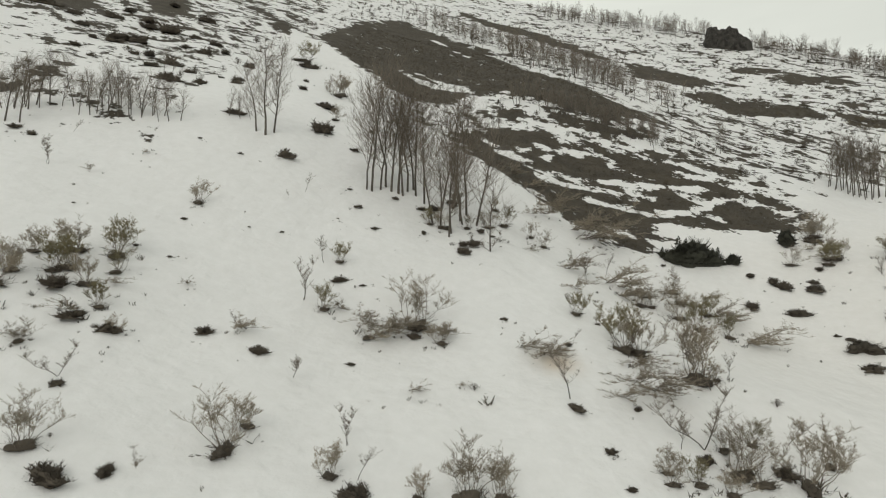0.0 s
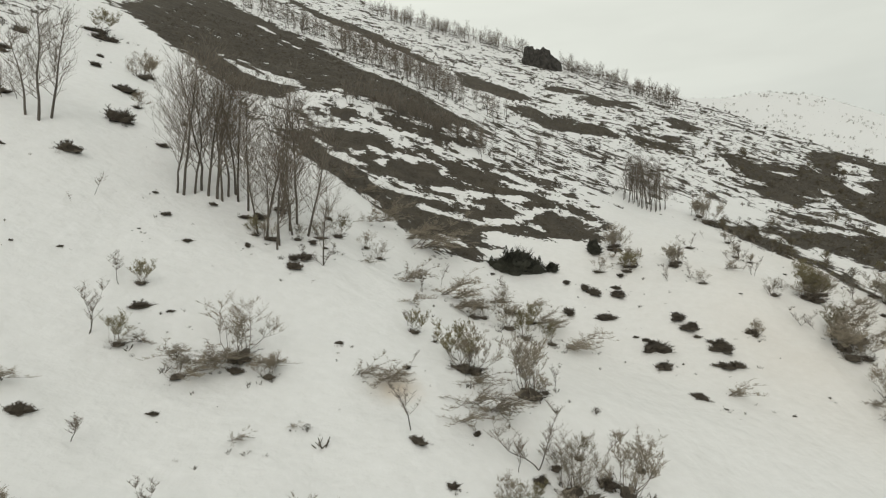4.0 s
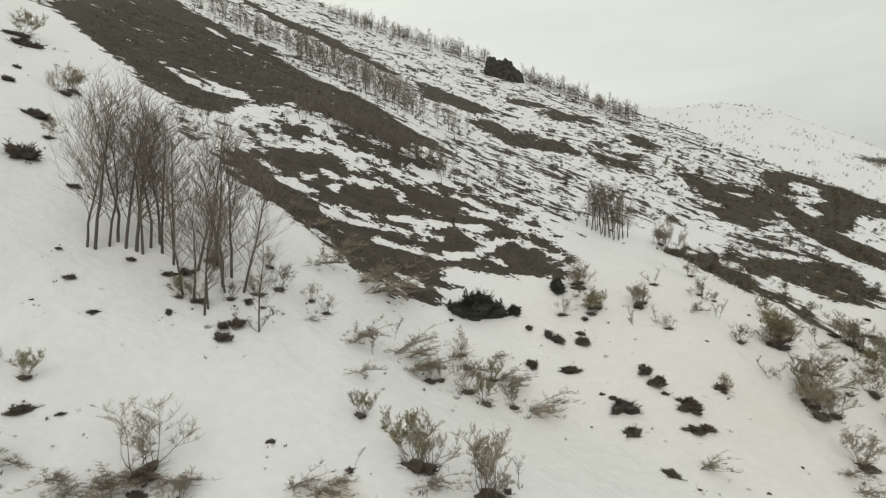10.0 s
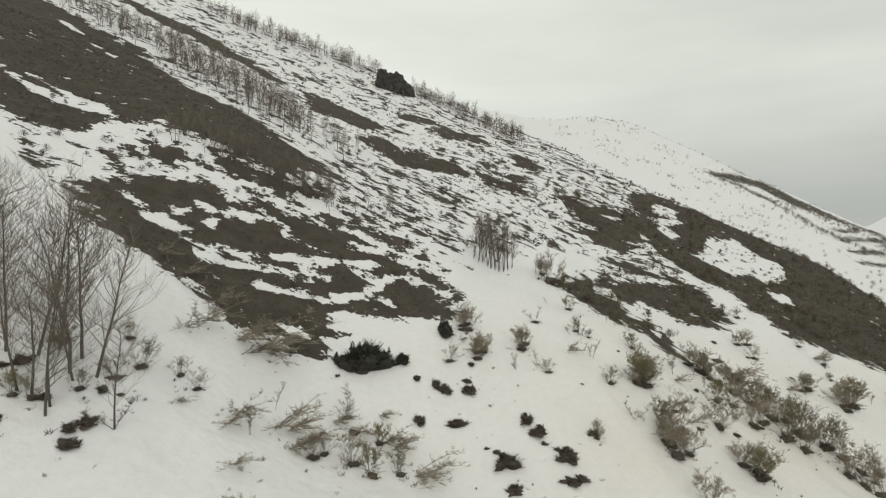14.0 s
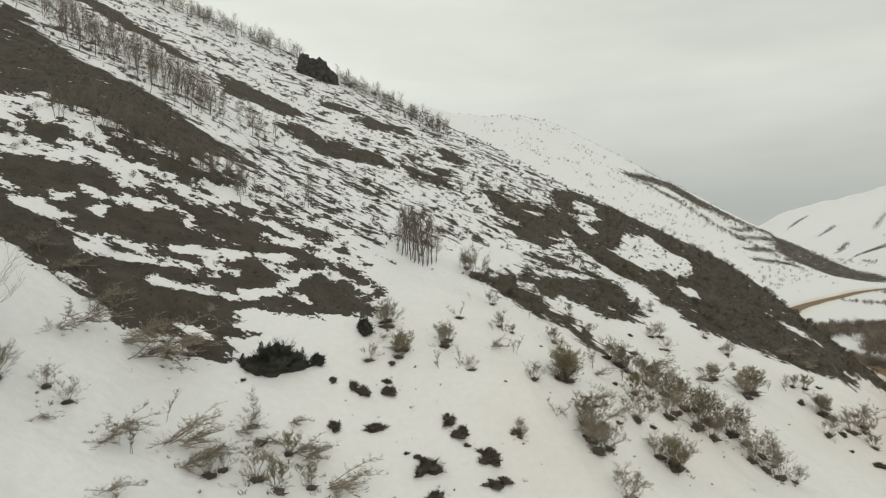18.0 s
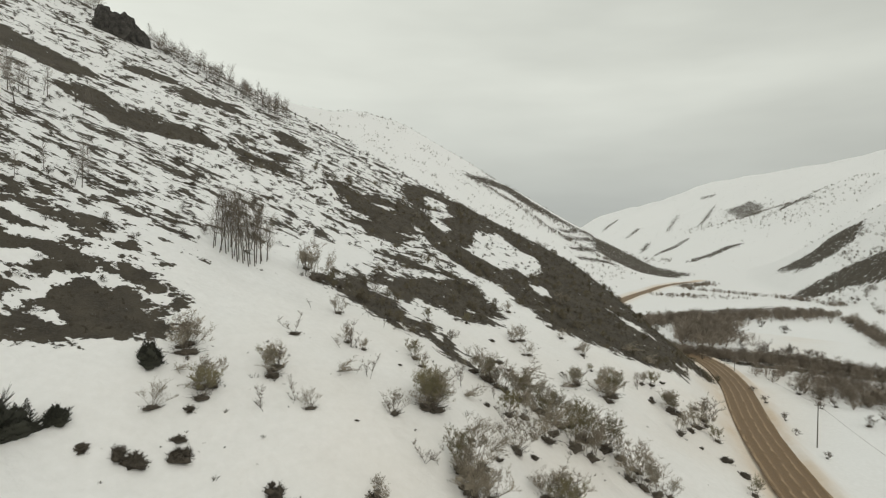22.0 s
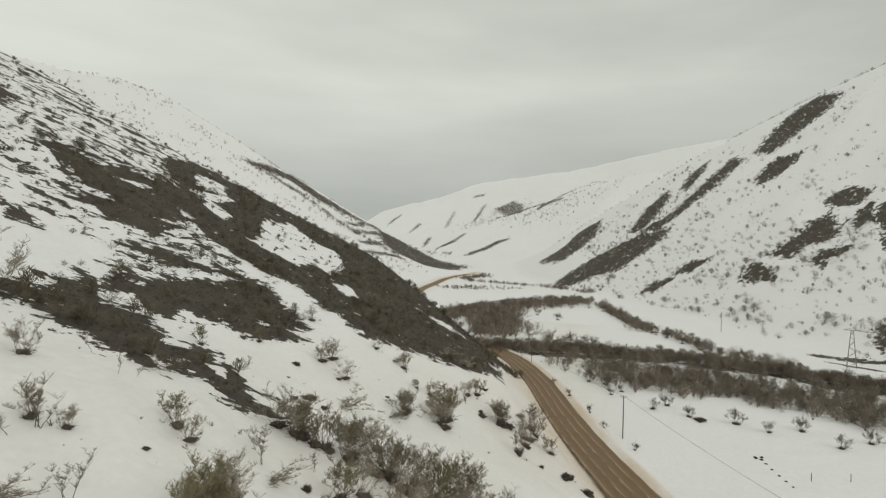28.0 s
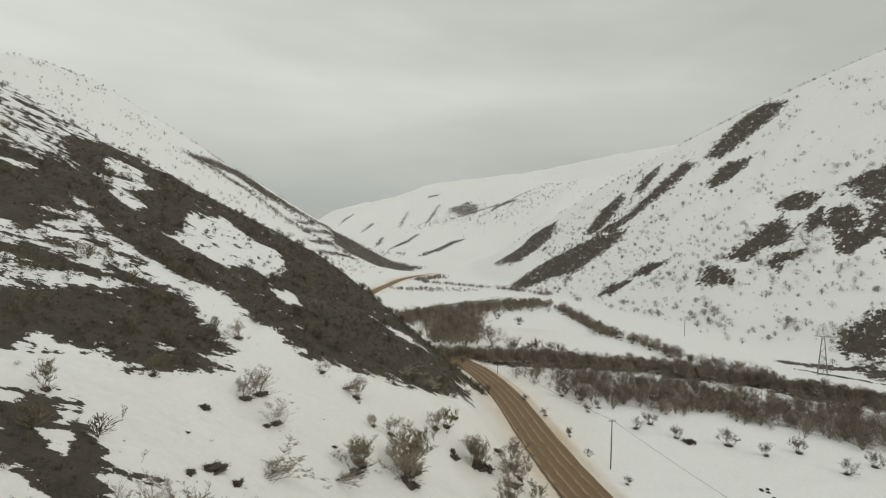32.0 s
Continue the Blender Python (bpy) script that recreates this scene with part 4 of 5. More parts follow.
BARK = plant_material("grey_bark", (0.070, 0.060, 0.049), (0.150, 0.130, 0.108))
TWIG = plant_material("brown_twigs", (0.130, 0.108, 0.085), (0.240, 0.204, 0.164))
BROOM = plant_material("broom_stems", (0.190, 0.162, 0.122), (0.370, 0.320, 0.245))
OLIVE = plant_material("olive_foliage", (0.150, 0.132, 0.075), (0.270, 0.238, 0.140))
DARK_GREEN = plant_material("dark_evergreen", (0.024, 0.025, 0.018), (0.055, 0.055, 0.038))
HEATH = plant_material("heath_stems", (0.048, 0.040, 0.031), (0.125, 0.104, 0.078))
BRUSH = plant_material("valley_brush", (0.085, 0.069, 0.052), (0.180, 0.148, 0.112))


def rock_material():
    m, n, k, out = material("dark_rock", 0.9)
    co = n.new("ShaderNodeTexCoord").outputs["Object"]
    a = noise_at(n, k, co, 0.5, 8, 0.65)
    c = mixed(n, k, ranged(n, k, a, 0.35, 0.7), (0.022, 0.020, 0.018), (0.085, 0.078, 0.068))
    k.new(c, out.inputs["Base Color"])
    bump = put(n, "ShaderNodeBump", Strength=0.9, Distance=0.6)
    k.new(a, bump.inputs["Height"])
    k.new(bump.outputs[0], out.inputs["Normal"])
    return m


def road_material():
    m, n, k, out = material("muddy_road", 0.45)
    co = n.new("ShaderNodeTexCoord").outputs["Object"]
    across = n.new("ShaderNodeAttribute")
    across.attribute_name = "across"
    along = noise_at(n, k, co, 0.25, 6, 0.6)
    fine = noise_at(n, k, co, 2.5, 6, 0.7)
    wobble = maths(n, k, "MULTIPLY_ADD", along, 1.2, maths(n, k, "ADD", across.outputs["Fac"], -0.6))
    tracks = maths(n, k, "SINE", maths(n, k, "MULTIPLY", wobble, 3.3), 0)
    base = mixed(n, k, ranged(n, k, fine, 0.3, 0.7), (0.125, 0.078, 0.038), (0.215, 0.140, 0.074))
    ridge = maths(n, k, "MULTIPLY", ranged(n, k, tracks, 0.55, 0.95), ranged(n, k, along, 0.35, 0.6))
    k.new(mixed(n, k, maths(n, k, "MULTIPLY", ridge, 0.75), base, (0.36, 0.26, 0.155)), out.inputs["Base Color"])
    k.new(ranged(n, k, fine, 0.3, 0.7, 0.6, 0.9), out.inputs["Roughness"])
    bump = put(n, "ShaderNodeBump", Strength=0.6, Distance=0.1)
    k.new(maths(n, k, "ADD", fine, tracks), bump.inputs["Height"])
    k.new(bump.outputs[0], out.inputs["Normal"])
    return m


def plain_material(name, a, b, rough=0.7, metal=0.0):
    m, n, k, out = material(name, rough)
    co = n.new("ShaderNodeTexCoord").outputs["Object"]
    k.new(mixed(n, k, noise_at(n, k, co, 6.0, 5), a, b), out.inputs["Base Color"])
    out.inputs["Metallic"].default_value = metal
    return m


ROCK, MUD = rock_material(), road_material()
WOOD = plain_material("weathered_wood", (0.06, 0.05, 0.04), (0.16, 0.14, 0.11))
STEEL = plain_material("galvanised_steel", (0.18, 0.18, 0.18), (0.32, 0.32, 0.31), 0.5, 0.7)
WIRE = plain_material("cable", (0.30, 0.29, 0.28), (0.38, 0.37, 0.36), 0.6)


# ---- building blocks ----
class Shape:
    """Vertices and faces of one part."""

    def __init__(self):
        self.v, self.f = [], []

    def tube(self, points, radii, sides=4):
        base = len(self.v)
        for i, (p, r) in enumerate(zip(points, radii)):
            a = points[max(i - 1, 0)]
            b = points[min(i + 1, len(points) - 1)]
            d = (Vector(b) - Vector(a)).normalized()
            s = d.cross(Vector((0.31, 0.95, 0.1))).normalized()
            t = d.cross(s)
            for n in range(sides):
                w = math.tau * n / sides
                self.v.append(tuple(Vector(p) + r * (math.cos(w) * s + math.sin(w) * t)))
        for i in range(len(points) - 1):
            for n in range(sides):
                m = (n + 1) % sides
                self.f.append((base + i * sides + n, base + i * sides + m, base + (i + 1) * sides + m, base + (i + 1) * sides + n))

    def blade(self, p, d, length, width, side):
        base = len(self.v)
        e = p + d * length
        self.v += [tuple(p - side * width / 2), tuple(p + side * width / 2), tuple(e + side * width * 0.25), tuple(e - side * width * 0.25)]
        self.f.append((base, base + 1, base + 2, base + 3))

    def mesh(self, name, mat, smooth=True):
        me = bpy.data.meshes.new(name)
        me.from_pydata(self.v, [], self.f)
        if smooth:
            me.polygons.foreach_set("use_smooth", [True] * len(me.polygons))
        me.materials.append(mat)
        me.update()
        return me


def part(name, shape, mat, parent, label="", smooth=True):
    ob = new(name, shape.mesh(name, mat, smooth))
    ob.parent = parent
    return tagged(ob, label)


def bent(rng, start, direction, length, pieces, wander, rise=0.0):
    """A line of points that wanders from start and turns upwards by rise."""
    p, d, out = Vector(start), Vector(direction).normalized(), [tuple(start)]
    for _ in range(pieces):
        d = (d + Vector((rng.gauss(0, wander), rng.gauss(0, wander), rng.gauss(0, wander * 0.5) + rise))).normalized()
        p = p + d * length / pieces
        out.append(tuple(p))
    return out


def around(rng, lean):
    a = rng.uniform(0, math.tau)
    return Vector((math.sin(lean) * math.cos(a), math.sin(lean) * math.sin(a), math.cos(lean)))


def tree_shapes(seed, limbs=22, twigs=7, sub=6, spread=1.45, thick=1.0, sway=1.0):
    """A bare tree one metre tall, to be scaled: trunk, and crown of limbs and twigs."""
    rng = random.Random(seed)
    trunk, crown = Shape(), Shape()
    line = bent(rng, (0, 0, -0.03), (rng.gauss(0, 0.10 * sway), rng.gauss(0, 0.10 * sway), 1), 1.0, 9, 0.07 * sway, 0.02)
    trunk.tube(line, [thick * (0.0105 * (1 - 0.93 * i / 9) + 0.0007) for i in range(10)], 6)
    for n in range(limbs):
        s = 0.20 + 0.77 * (n + rng.random()) / limbs
        i = min(int(s * 9), 8)
        start = Vector(line[i]).lerp(Vector(line[i + 1]), s * 9 - i)
        length = spread * rng.uniform(0.13, 0.34) * (1.12 - s) ** 0.55
        limb = bent(rng, start, around(rng, rng.uniform(0.45, 1.15)), length, 5, 0.13, 0.09)
        crown.tube(limb, [thick * 0.0030 * (1 - 0.17 * q) for q in range(6)], 4)
        for _ in range(twigs):
            j = rng.randint(1, 5)
            twig = bent(rng, limb[j], Vector(limb[j]) - Vector(limb[j - 1]) + 0.22 * length * around(rng, 1.1), length * rng.uniform(0.25, 0.62), 3, 0.22, 0.10)
            crown.tube(twig, [thick * 0.0011, thick * 0.0009, thick * 0.0008, thick * 0.0006], 3)
            for _ in range(sub):
                q = rng.randint(1, 3)
                d = (Vector(twig[q]) - Vector(twig[q - 1])).normalized() + 0.9 * around(rng, 1.2)
                d.normalize()
                crown.blade(Vector(twig[q]), d, length * rng.uniform(0.10, 0.32), thick * 0.0013, d.orthogonal().normalized())
    return trunk, crown


def broom_shapes(seed, stems=8, boughs=7, twigs=9, sprigs=8, lean=1.05, broad=1.0):
    """A many-stemmed bush one metre tall: a dark matted foot, bare forking stems, and a fine brush of sprigs at their ends."""
    rng = random.Random(seed)
    stem, brush = Shape(), Shape()
    foot = mound_shape(seed, 0.55, 0.8)
    sx, sy = rng.uniform(0.16, 0.26), rng.uniform(0.10, 0.18)
    foot.v = [(x * sx, y * sy, z * 0.16) for x, y, z in foot.v]
    for n in range(260):
        x, y, z = foot.v[rng.randrange(len(foot.v))]
        d = (Vector((x, y, 0.05)).normalized() + 0.8 * around(rng, 1.4)).normalized()
        foot.blade(Vector((x, y, max(z, 0.0))), d, rng.uniform(0.03, 0.12), rng.uniform(0.004, 0.010), d.orthogonal().normalized())
    side = rng.uniform(0, math.tau)
    for n in range(stems):
        out = around(rng, lean * (n + rng.random()) / stems) + 0.15 * Vector((math.cos(side), math.sin(side), 0))
        line = bent(rng, (rng.gauss(0, 0.05), rng.gauss(0, 0.05), -0.05), out, rng.uniform(0.5, 0.78), 6, 0.16, 0.07)
        stem.tube(line, [0.0075, 0.0066, 0.0055, 0.0044, 0.0035, 0.0027, 0.0018], 4)
        for _ in range(boughs):
            j = rng.choice((3, 4, 4, 5, 5, 6, 6))
            along_stem = (Vector(line[j]) - Vector(line[j - 1])).normalized()
            bough = bent(rng, line[j], along_stem + 1.0 * around(rng, 1.5), rng.uniform(0.10, 0.30), 4, 0.20, 0.07)
            stem.tube(bough, [0.0025, 0.0021, 0.0017, 0.0013, 0.0010], 3)
            for _ in range(twigs):
                q = rng.choice((1, 2, 2, 3, 3, 4, 4))
                d = (Vector(bough[q]) - Vector(bough[q - 1])).normalized() + 1.1 * around(rng, 1.5) + Vector((0, 0, 0.15))
                twig = bent(rng, bough[q], d, rng.uniform(0.04, 0.14), 2, 0.25, 0.10)
                brush.tube(twig, [0.0012, 0.0010, 0.0007], 3)
                for _ in range(sprigs):
                    d = ((Vector(twig[2]) - Vector(twig[0])).normalized() + 1.2 * around(rng, 1.3) + Vector((0, 0, 0.2))).normalized()
                    p = Vector(twig[0]).lerp(Vector(twig[2]), rng.uniform(0.1, 1.0))
                    brush.blade(p, d, rng.uniform(0.015, 0.05), rng.uniform(0.002, 0.0045) * broad, d.orthogonal().normalized())
    return foot, stem, brush


def sapling_shapes(seed):
    rng = random.Random(seed)
    stem, brush = Shape(), Shape()
    for n in range(rng.choice((1, 2, 2))):
        line = bent(rng, (0.04 * n, 0, -0.05), (rng.gauss(0, 0.28), rng.gauss(0, 0.28), 1), rng.uniform(0.75, 1.0), 6, 0.17, 0.05)
        stem.tube(line, [0.010, 0.009, 0.0075, 0.006, 0.0045, 0.0033, 0.0022], 5)
        for _ in range(16):
            j = rng.randint(2, 6)
            twig = bent(rng, line[j], around(rng, rng.uniform(0.5, 1.2)), rng.uniform(0.12, 0.34), 4, 0.22, 0.12)
            brush.tube(twig, [0.0030, 0.0026, 0.0021, 0.0016, 0.0012], 3)
            for _ in range(22):
                d = (around(rng, 1.0) + Vector((0, 0, 0.2))).normalized()
                q = rng.randint(1, 4)
                brush.blade(Vector(twig[q]).lerp(Vector(twig[q - 1]), rng.random()), d, rng.uniform(0.03, 0.09), rng.uniform(0.004, 0.008), d.orthogonal().normalized())
    return stem, brush


def pressed_shapes(seed):
    """Stems that the snow has bent over: they leave the ground together, fan out and droop along +x."""
    rng = random.Random(seed)
    stem, brush = Shape(), Shape()
    for n in range(11):
        d = Vector((1, rng.gauss(0, 0.5), rng.uniform(0.2, 1.0)))
        line = bent(rng, (rng.gauss(0, 0.08), rng.gauss(0, 0.12), -0.04), d, rng.uniform(0.6, 1.5), 6, 0.16, -0.09)
        line = [(x, y, max(z, -0.02)) for x, y, z in line]
        stem.tube(line, [0.010, 0.009, 0.0075, 0.006, 0.0048, 0.0038, 0.003], 4)
        for _ in range(15):
            j = rng.randint(2, 6)
            twig = bent(rng, line[j], Vector(line[j]) - Vector(line[j - 1]) + 0.22 * around(rng, 1.3), rng.uniform(0.10, 0.32), 3, 0.24, 0.0)
            brush.tube(twig, [0.0036, 0.003, 0.0024, 0.0016], 3)
            for _ in range(14):
                d = (Vector((0.6, 0, 0.1)) + around(rng, 1.3)).normalized()
                q = rng.randint(1, 3)
                brush.blade(Vector(twig[q]).lerp(Vector(twig[q - 1]), rng.random()), d, rng.uniform(0.03, 0.10), rng.uniform(0.005, 0.010), d.orthogonal().normalized())
    return stem, brush


def mound_shape(seed, flat=0.5, lumps=0.28):
    """A lumpy low mound, one metre in radius."""
    bm = bmesh.new()
    bmesh.ops.create_icosphere(bm, subdivisions=3, radius=1)
    for v in bm.verts:
        n = noise.noise(v.co * 1.7 + Vector((seed * 7.1, 0, 0))) + 0.5 * noise.noise(v.co * 4 + Vector((0, seed * 3.3, 0)))
        v.co *= 1 + lumps * n
        v.co.z = max(v.co.z, -0.25) * flat
    s = Shape()
    s.v, s.f = [tuple(v.co) for v in bm.verts], [tuple(v.index for v in f.verts) for f in bm.faces]
    bm.free()
    return s


def clump_shapes(seed, sprigs=3200, flat=0.45, spires=0):
    """A low evergreen or heath clump: a ragged dark heart and a coat of sprigs."""
    rng = random.Random(seed)
    heart = mound_shape(seed, flat, 0.6 if spires else 1.05)
    sx, sy = rng.uniform(0.65, 1.0), rng.uniform(0.3, 0.7)
    heart.v = [(x * sx * 0.85, y * sy * 0.85, z * 0.7) for x, y, z in heart.v]
    coat = Shape()
    tops = [(rng.gauss(0, 0.3) * sx, rng.gauss(0, 0.3) * sy, rng.uniform(0.3, 0.8)) for _ in range(spires)]
    for n in range(sprigs):
        x, y, z = heart.v[rng.randrange(len(heart.v))]
        if z < -0.04:
            continue
        p = Vector((x, y, z)) * rng.uniform(0.8, 1.12)
        d = (Vector((x, y, z * 2)).normalized() * 0.7 + around(rng, 1.2) + Vector((0, 0, 0.25))).normalized()
        coat.blade(p, d, rng.uniform(0.05, 0.24), rng.uniform(0.012, 0.03), d.orthogonal().normalized())
    for x, y, h in tops:
        for _ in range(160):
            s = rng.random()
            d = around(rng, rng.uniform(0.4, 1.2))
            coat.blade(Vector((x, y, flat * 0.4 + h * s * 0.7)) + Vector((d.x, d.y, 0)) * 0.15 * (1 - s), d, rng.uniform(0.05, 0.16) * (1.15 - s), 0.035, d.orthogonal().normalized())
    return heart, coat


def thing(name, label, category, group, pieces, m):
    """An empty at the base with one mesh for each piece: (name, shape, material)."""
    root = tagged(new(name), label, category, group)
    root.empty_display_size = 0.2
    for pname, shape, mat in pieces:
        part(pname, shape, mat, root)
    root.matrix_basis = m
    return root


def spot(x, y, size, turn=0.0, sink=0.0, squash=1.0, lean=(0.0, 0.0)):
    z = float(height(x, y)) - sink
    return Matrix.Translation((x, y, z)) @ Euler((lean[0], lean[1], turn)).to_matrix().to_4x4() @ Matrix.Diagonal((size, size, size * squash, 1))


def plant_all(places, makers, name, label, category, group, vary=0.12, wide=1.0, sink=0.0, turned=None):
    """Each maker builds one plant; the others are copies of these."""
    rng = random.Random(len(places) * 7 + len(name))
    first = [None] * len(makers)
    for i, (x, y, h) in enumerate(places):
        k = i % len(makers)
        size = max(h, 0.25) * wide * rng.uniform(1 - vary, 1 + vary)
        turn = rng.uniform(0, math.tau) if turned is None else turned + rng.gauss(0, 0.35)
        m = spot(x, y, 1.0, turn, sink * size, 1.0, (rng.gauss(0, 0.04), rng.gauss(0, 0.04)))
        scale = Vector((size, size, size * rng.uniform(0.9, 1.1)))
        if first[k] is None:
            first[k] = thing(name, label, category, group, makers[k](), Matrix())
            ob = first[k]
        else:
            ob = copy_thing(first[k], Matrix())
        ob.matrix_basis = m @ Matrix.Diagonal((*scale, 1))


def two(names, shapes, mats):
    return [(n, s, m) for n, s, m in zip(names, shapes, mats)]


# ---- the road ----
def build_road():
    line = np.array(rounded_line(ROAD, 24))
    line = line[(line[:, 0] > -150) & (line[:, 0] < 900)]
    tangent = np.gradient(line[:, :2], axis=0)
    tangent /= np.linalg.norm(tangent, axis=1)[:, None]
    right = np.stack([tangent[:, 1], -tangent[:, 0]], -1)
    offs = np.linspace(-4.3, 4.3, 19)
    rng = np.random.RandomState(4)
    edge = 0.25 * rng.randn(len(line), 2).cumsum(0) / 8
    s = Shape()
    across = []
    for i, (x, y, z) in enumerate(line):
        for j, o in enumerate(offs):
            o2 = o + (float(np.clip(edge[i, 0], -0.5, 0.5)) if j == 0 else float(np.clip(edge[i, 1], -0.5, 0.5)) if j == 18 else 0)
            rut = -0.045 * (math.exp(-((abs(o) - 1.0) / 0.35) ** 2) + math.exp(-((abs(o) - 2.9) / 0.35) ** 2))
            s.v.append((x + right[i, 0] * o2, y + right[i, 1] * o2, z + 0.05 - 0.004 * o * o + rut))
            across.append(o)
    for i in range(len(line) - 1):
        for j in range(18):
            a = i * 19 + j
            s.f.append((a, a + 1, a + 20, a + 19))
    me = s.mesh("road", MUD)
    a = me.attributes.new("across", "FLOAT", "POINT")
    a.data.foreach_set("value", np.array(across, np.float32))
    tagged(new("road", me), "wet brown mud covered road with pale slush ridges between tracks", "road", kind="structure")


build_road()


# ---- the outcrop on the skyline ----
def crag_shape(seed, stretch, cuts):
    bm = bmesh.new()
    bmesh.ops.create_icosphere(bm, subdivisions=4, radius=1)
    for v in bm.verts:
        p = v.co.copy()
        n = noise.noise(p * 1.3 + Vector((seed, 0, 0))) * 0.35 + noise.noise(p * 3.5 + Vector((0, seed, 0))) * 0.2 + noise.noise(p * 8) * 0.08
        v.co = p * (1 + n)
        v.co.z = round(v.co.z * cuts) / cuts * 0.7 + v.co.z * 0.3
        v.co = Vector((v.co.x * stretch[0], v.co.y * stretch[1], v.co.z * stretch[2]))
    s = Shape()
    s.v, s.f = [tuple(v.co) for v in bm.verts], [tuple(v.index for v in f.verts) for f in bm.faces]
    bm.free()
    return s


def build_outcrop(x, y):
    root = tagged(new("rock_outcrop"), "dark jagged rock outcrop standing on the snowy skyline", "rock")
    for dx, dy, dz, st, seed in ((0, 0, 4.5, (7.5, 5, 8.5), 2.0), (-5.5, 1, 5.5, (3.4, 4, 8.0), 5.0), (6, -1, 2.5, (5, 4.5, 6.0), 9.0)):
        ob = part("crag", crag_shape(seed, st, 5), ROCK, root, smooth=False)
        ob.location = (dx, dy, dz)
    root.location = (x, y, float(height(x, y)) - 3.2)
    root.scale = (0.82, 0.82, 0.82)


build_outcrop(*OUTCROP)


# ---- trees, bushes and clumps of the near hill ----
def tree_maker(seed, **k):
    return lambda: two(("trunk", "crown"), tree_shapes(seed, **k), (BARK, TWIG))


plant_all(TREES_GROVE, [tree_maker(s, limbs=25, spread=1.7) for s in (11, 12, 13, 14, 15)], "bare_tree", "tall slender leafless tree with grey bark in a grove on snow", "tree", "grove on the snow slope", 0.06, 1.05)
plant_all(TREES_SECOND + [(x + 0.7, y + 0.8, 0.92 * h) for x, y, h in TREES_SECOND[:12]], [tree_maker(s, limbs=28, twigs=7, sub=8, spread=0.95, thick=0.8, sway=0.4) for s in (21, 22, 23, 24)], "bare_tree", "leafless grey tree in a narrow upright clump on snow", "tree", "clump by the snow chute", 0.08)
plant_all(TREES_SLOPE + [(x + 0.9, y + 0.6, 0.85 * h) for x, y, h in TREES_SLOPE[3:]] + [(x - 0.8, y - 0.5, 0.75 * h) for x, y, h in TREES_SLOPE[3:16]], [tree_maker(s, spread=1.6, thick=1.2) for s in (31, 32, 33, 34)], "bare_tree", "leafless branching tree on the upper snow slope", "tree", "trees of the upper slope", 0.08, 1.1)
plant_all(BROOMS, [lambda s=s, g=g: two(("foot", "stem", "crown"), broom_shapes(s, broad=1.7 if g else 1.25), (HEATH, TWIG, OLIVE if g else BROOM)) for s, g in ((41, 0), (42, 0), (43, 1), (44, 0), (45, 0), (46, 0), (47, 1))], "broom_bush", "brown many-stemmed broom bush rising out of the snow", "bush", "broom bushes", 0.1, 1.15)
plant_all(SAPLINGS, [lambda s=s: two(("stem", "crown"), sapling_shapes(s), (BARK, TWIG)) for s in (51, 52, 53, 54, 55)], "sapling", "thin leafless sapling with a feathery top on snow", "sapling", "saplings on the snow", 0.1)
plant_all(PRESSED, [lambda s=s: two(("stem", "crown"), pressed_shapes(s), (TWIG, BROOM)) for s in (61, 62, 63, 64, 65)], "flattened_bush", "leafless bush pressed flat down the slope by snow", "bush", "flattened bushes", 0.15, 1.25, 0.0, radians(-70))
plant_all(CLUMPS, [lambda s=s: two(("heart", "foliage"), clump_shapes(s), (HEATH, HEATH)) for s in (71, 72, 73, 74, 75, 76)], "heath_clump", "low dark heath clump melting out of the snow", "heath", "heath clumps", 0.3, 0.88, 0.05)
plant_all(JUNIPERS, [lambda s=s: two(("heart", "foliage"), clump_shapes(s, 5200, 0.8, 7), (DARK_GREEN, DARK_GREEN)) for s in (81, 82)], "juniper", "dark green spreading juniper with pointed shoots on snow", "juniper", "junipers", 0.05, 1.0, 0.05)


# ---- wider vegetation ----
def along(points, count, width, rng):
    """Places scattered along a line of points."""
    p = np.array(points, float)
    seg = np.linalg.norm(np.diff(p, axis=0), axis=1)
    at = np.concatenate([[0], seg.cumsum()])
    out = []
    for _ in range(count):
        s = rng.uniform(0, at[-1])
        out.append((float(np.interp(s, at, p[:, 0])) + rng.gauss(0, width), float(np.interp(s, at, p[:, 1])) + rng.gauss(0, width)))
    return out


def sized(places, low, high, rng):
    return [(x, y, rng.uniform(low, high)) for x, y in places]


rng = random.Random(17)
far_tree = [tree_maker(s, limbs=20, twigs=6, sub=8, spread=1.5, thick=1.1, sway=0.6) for s in (91, 92, 93, 94)]
ridge = along([(18, 256), (44, 247), (68, 240), (84, 234)], 175, 3.0, rng) + along([(97, 220), (110, 211), (120, 199), (130, 186)], 125, 2.2, rng)
plant_all(sized(ridge, 3.0, 7.2, rng), far_tree, "ridge_tree", "small leafless tree standing along the snowy skyline ridge", "tree", "trees along the ridge")
thicket = along([(-30, 203), (0, 190), (17, 165), (30, 142)], 210, 6.0, rng) + along([(20, 193), (30, 160), (46, 140)], 45, 5.0, rng)
plant_all(sized(thicket, 4.0, 7.5, rng), far_tree, "thicket_tree", "leafless tree in a thicket above the bare strip", "tree", "thicket on the upper hill")
row = along([(4, 117), (14, 112), (22, 108), (31, 104)], 110, 2.0, rng)
plant_all(sized(row, 2.5, 4.6, rng), far_tree, "bare_sapling", "thin leafless sapling in a dense row between bare strips", "tree", "row of saplings on the hill")


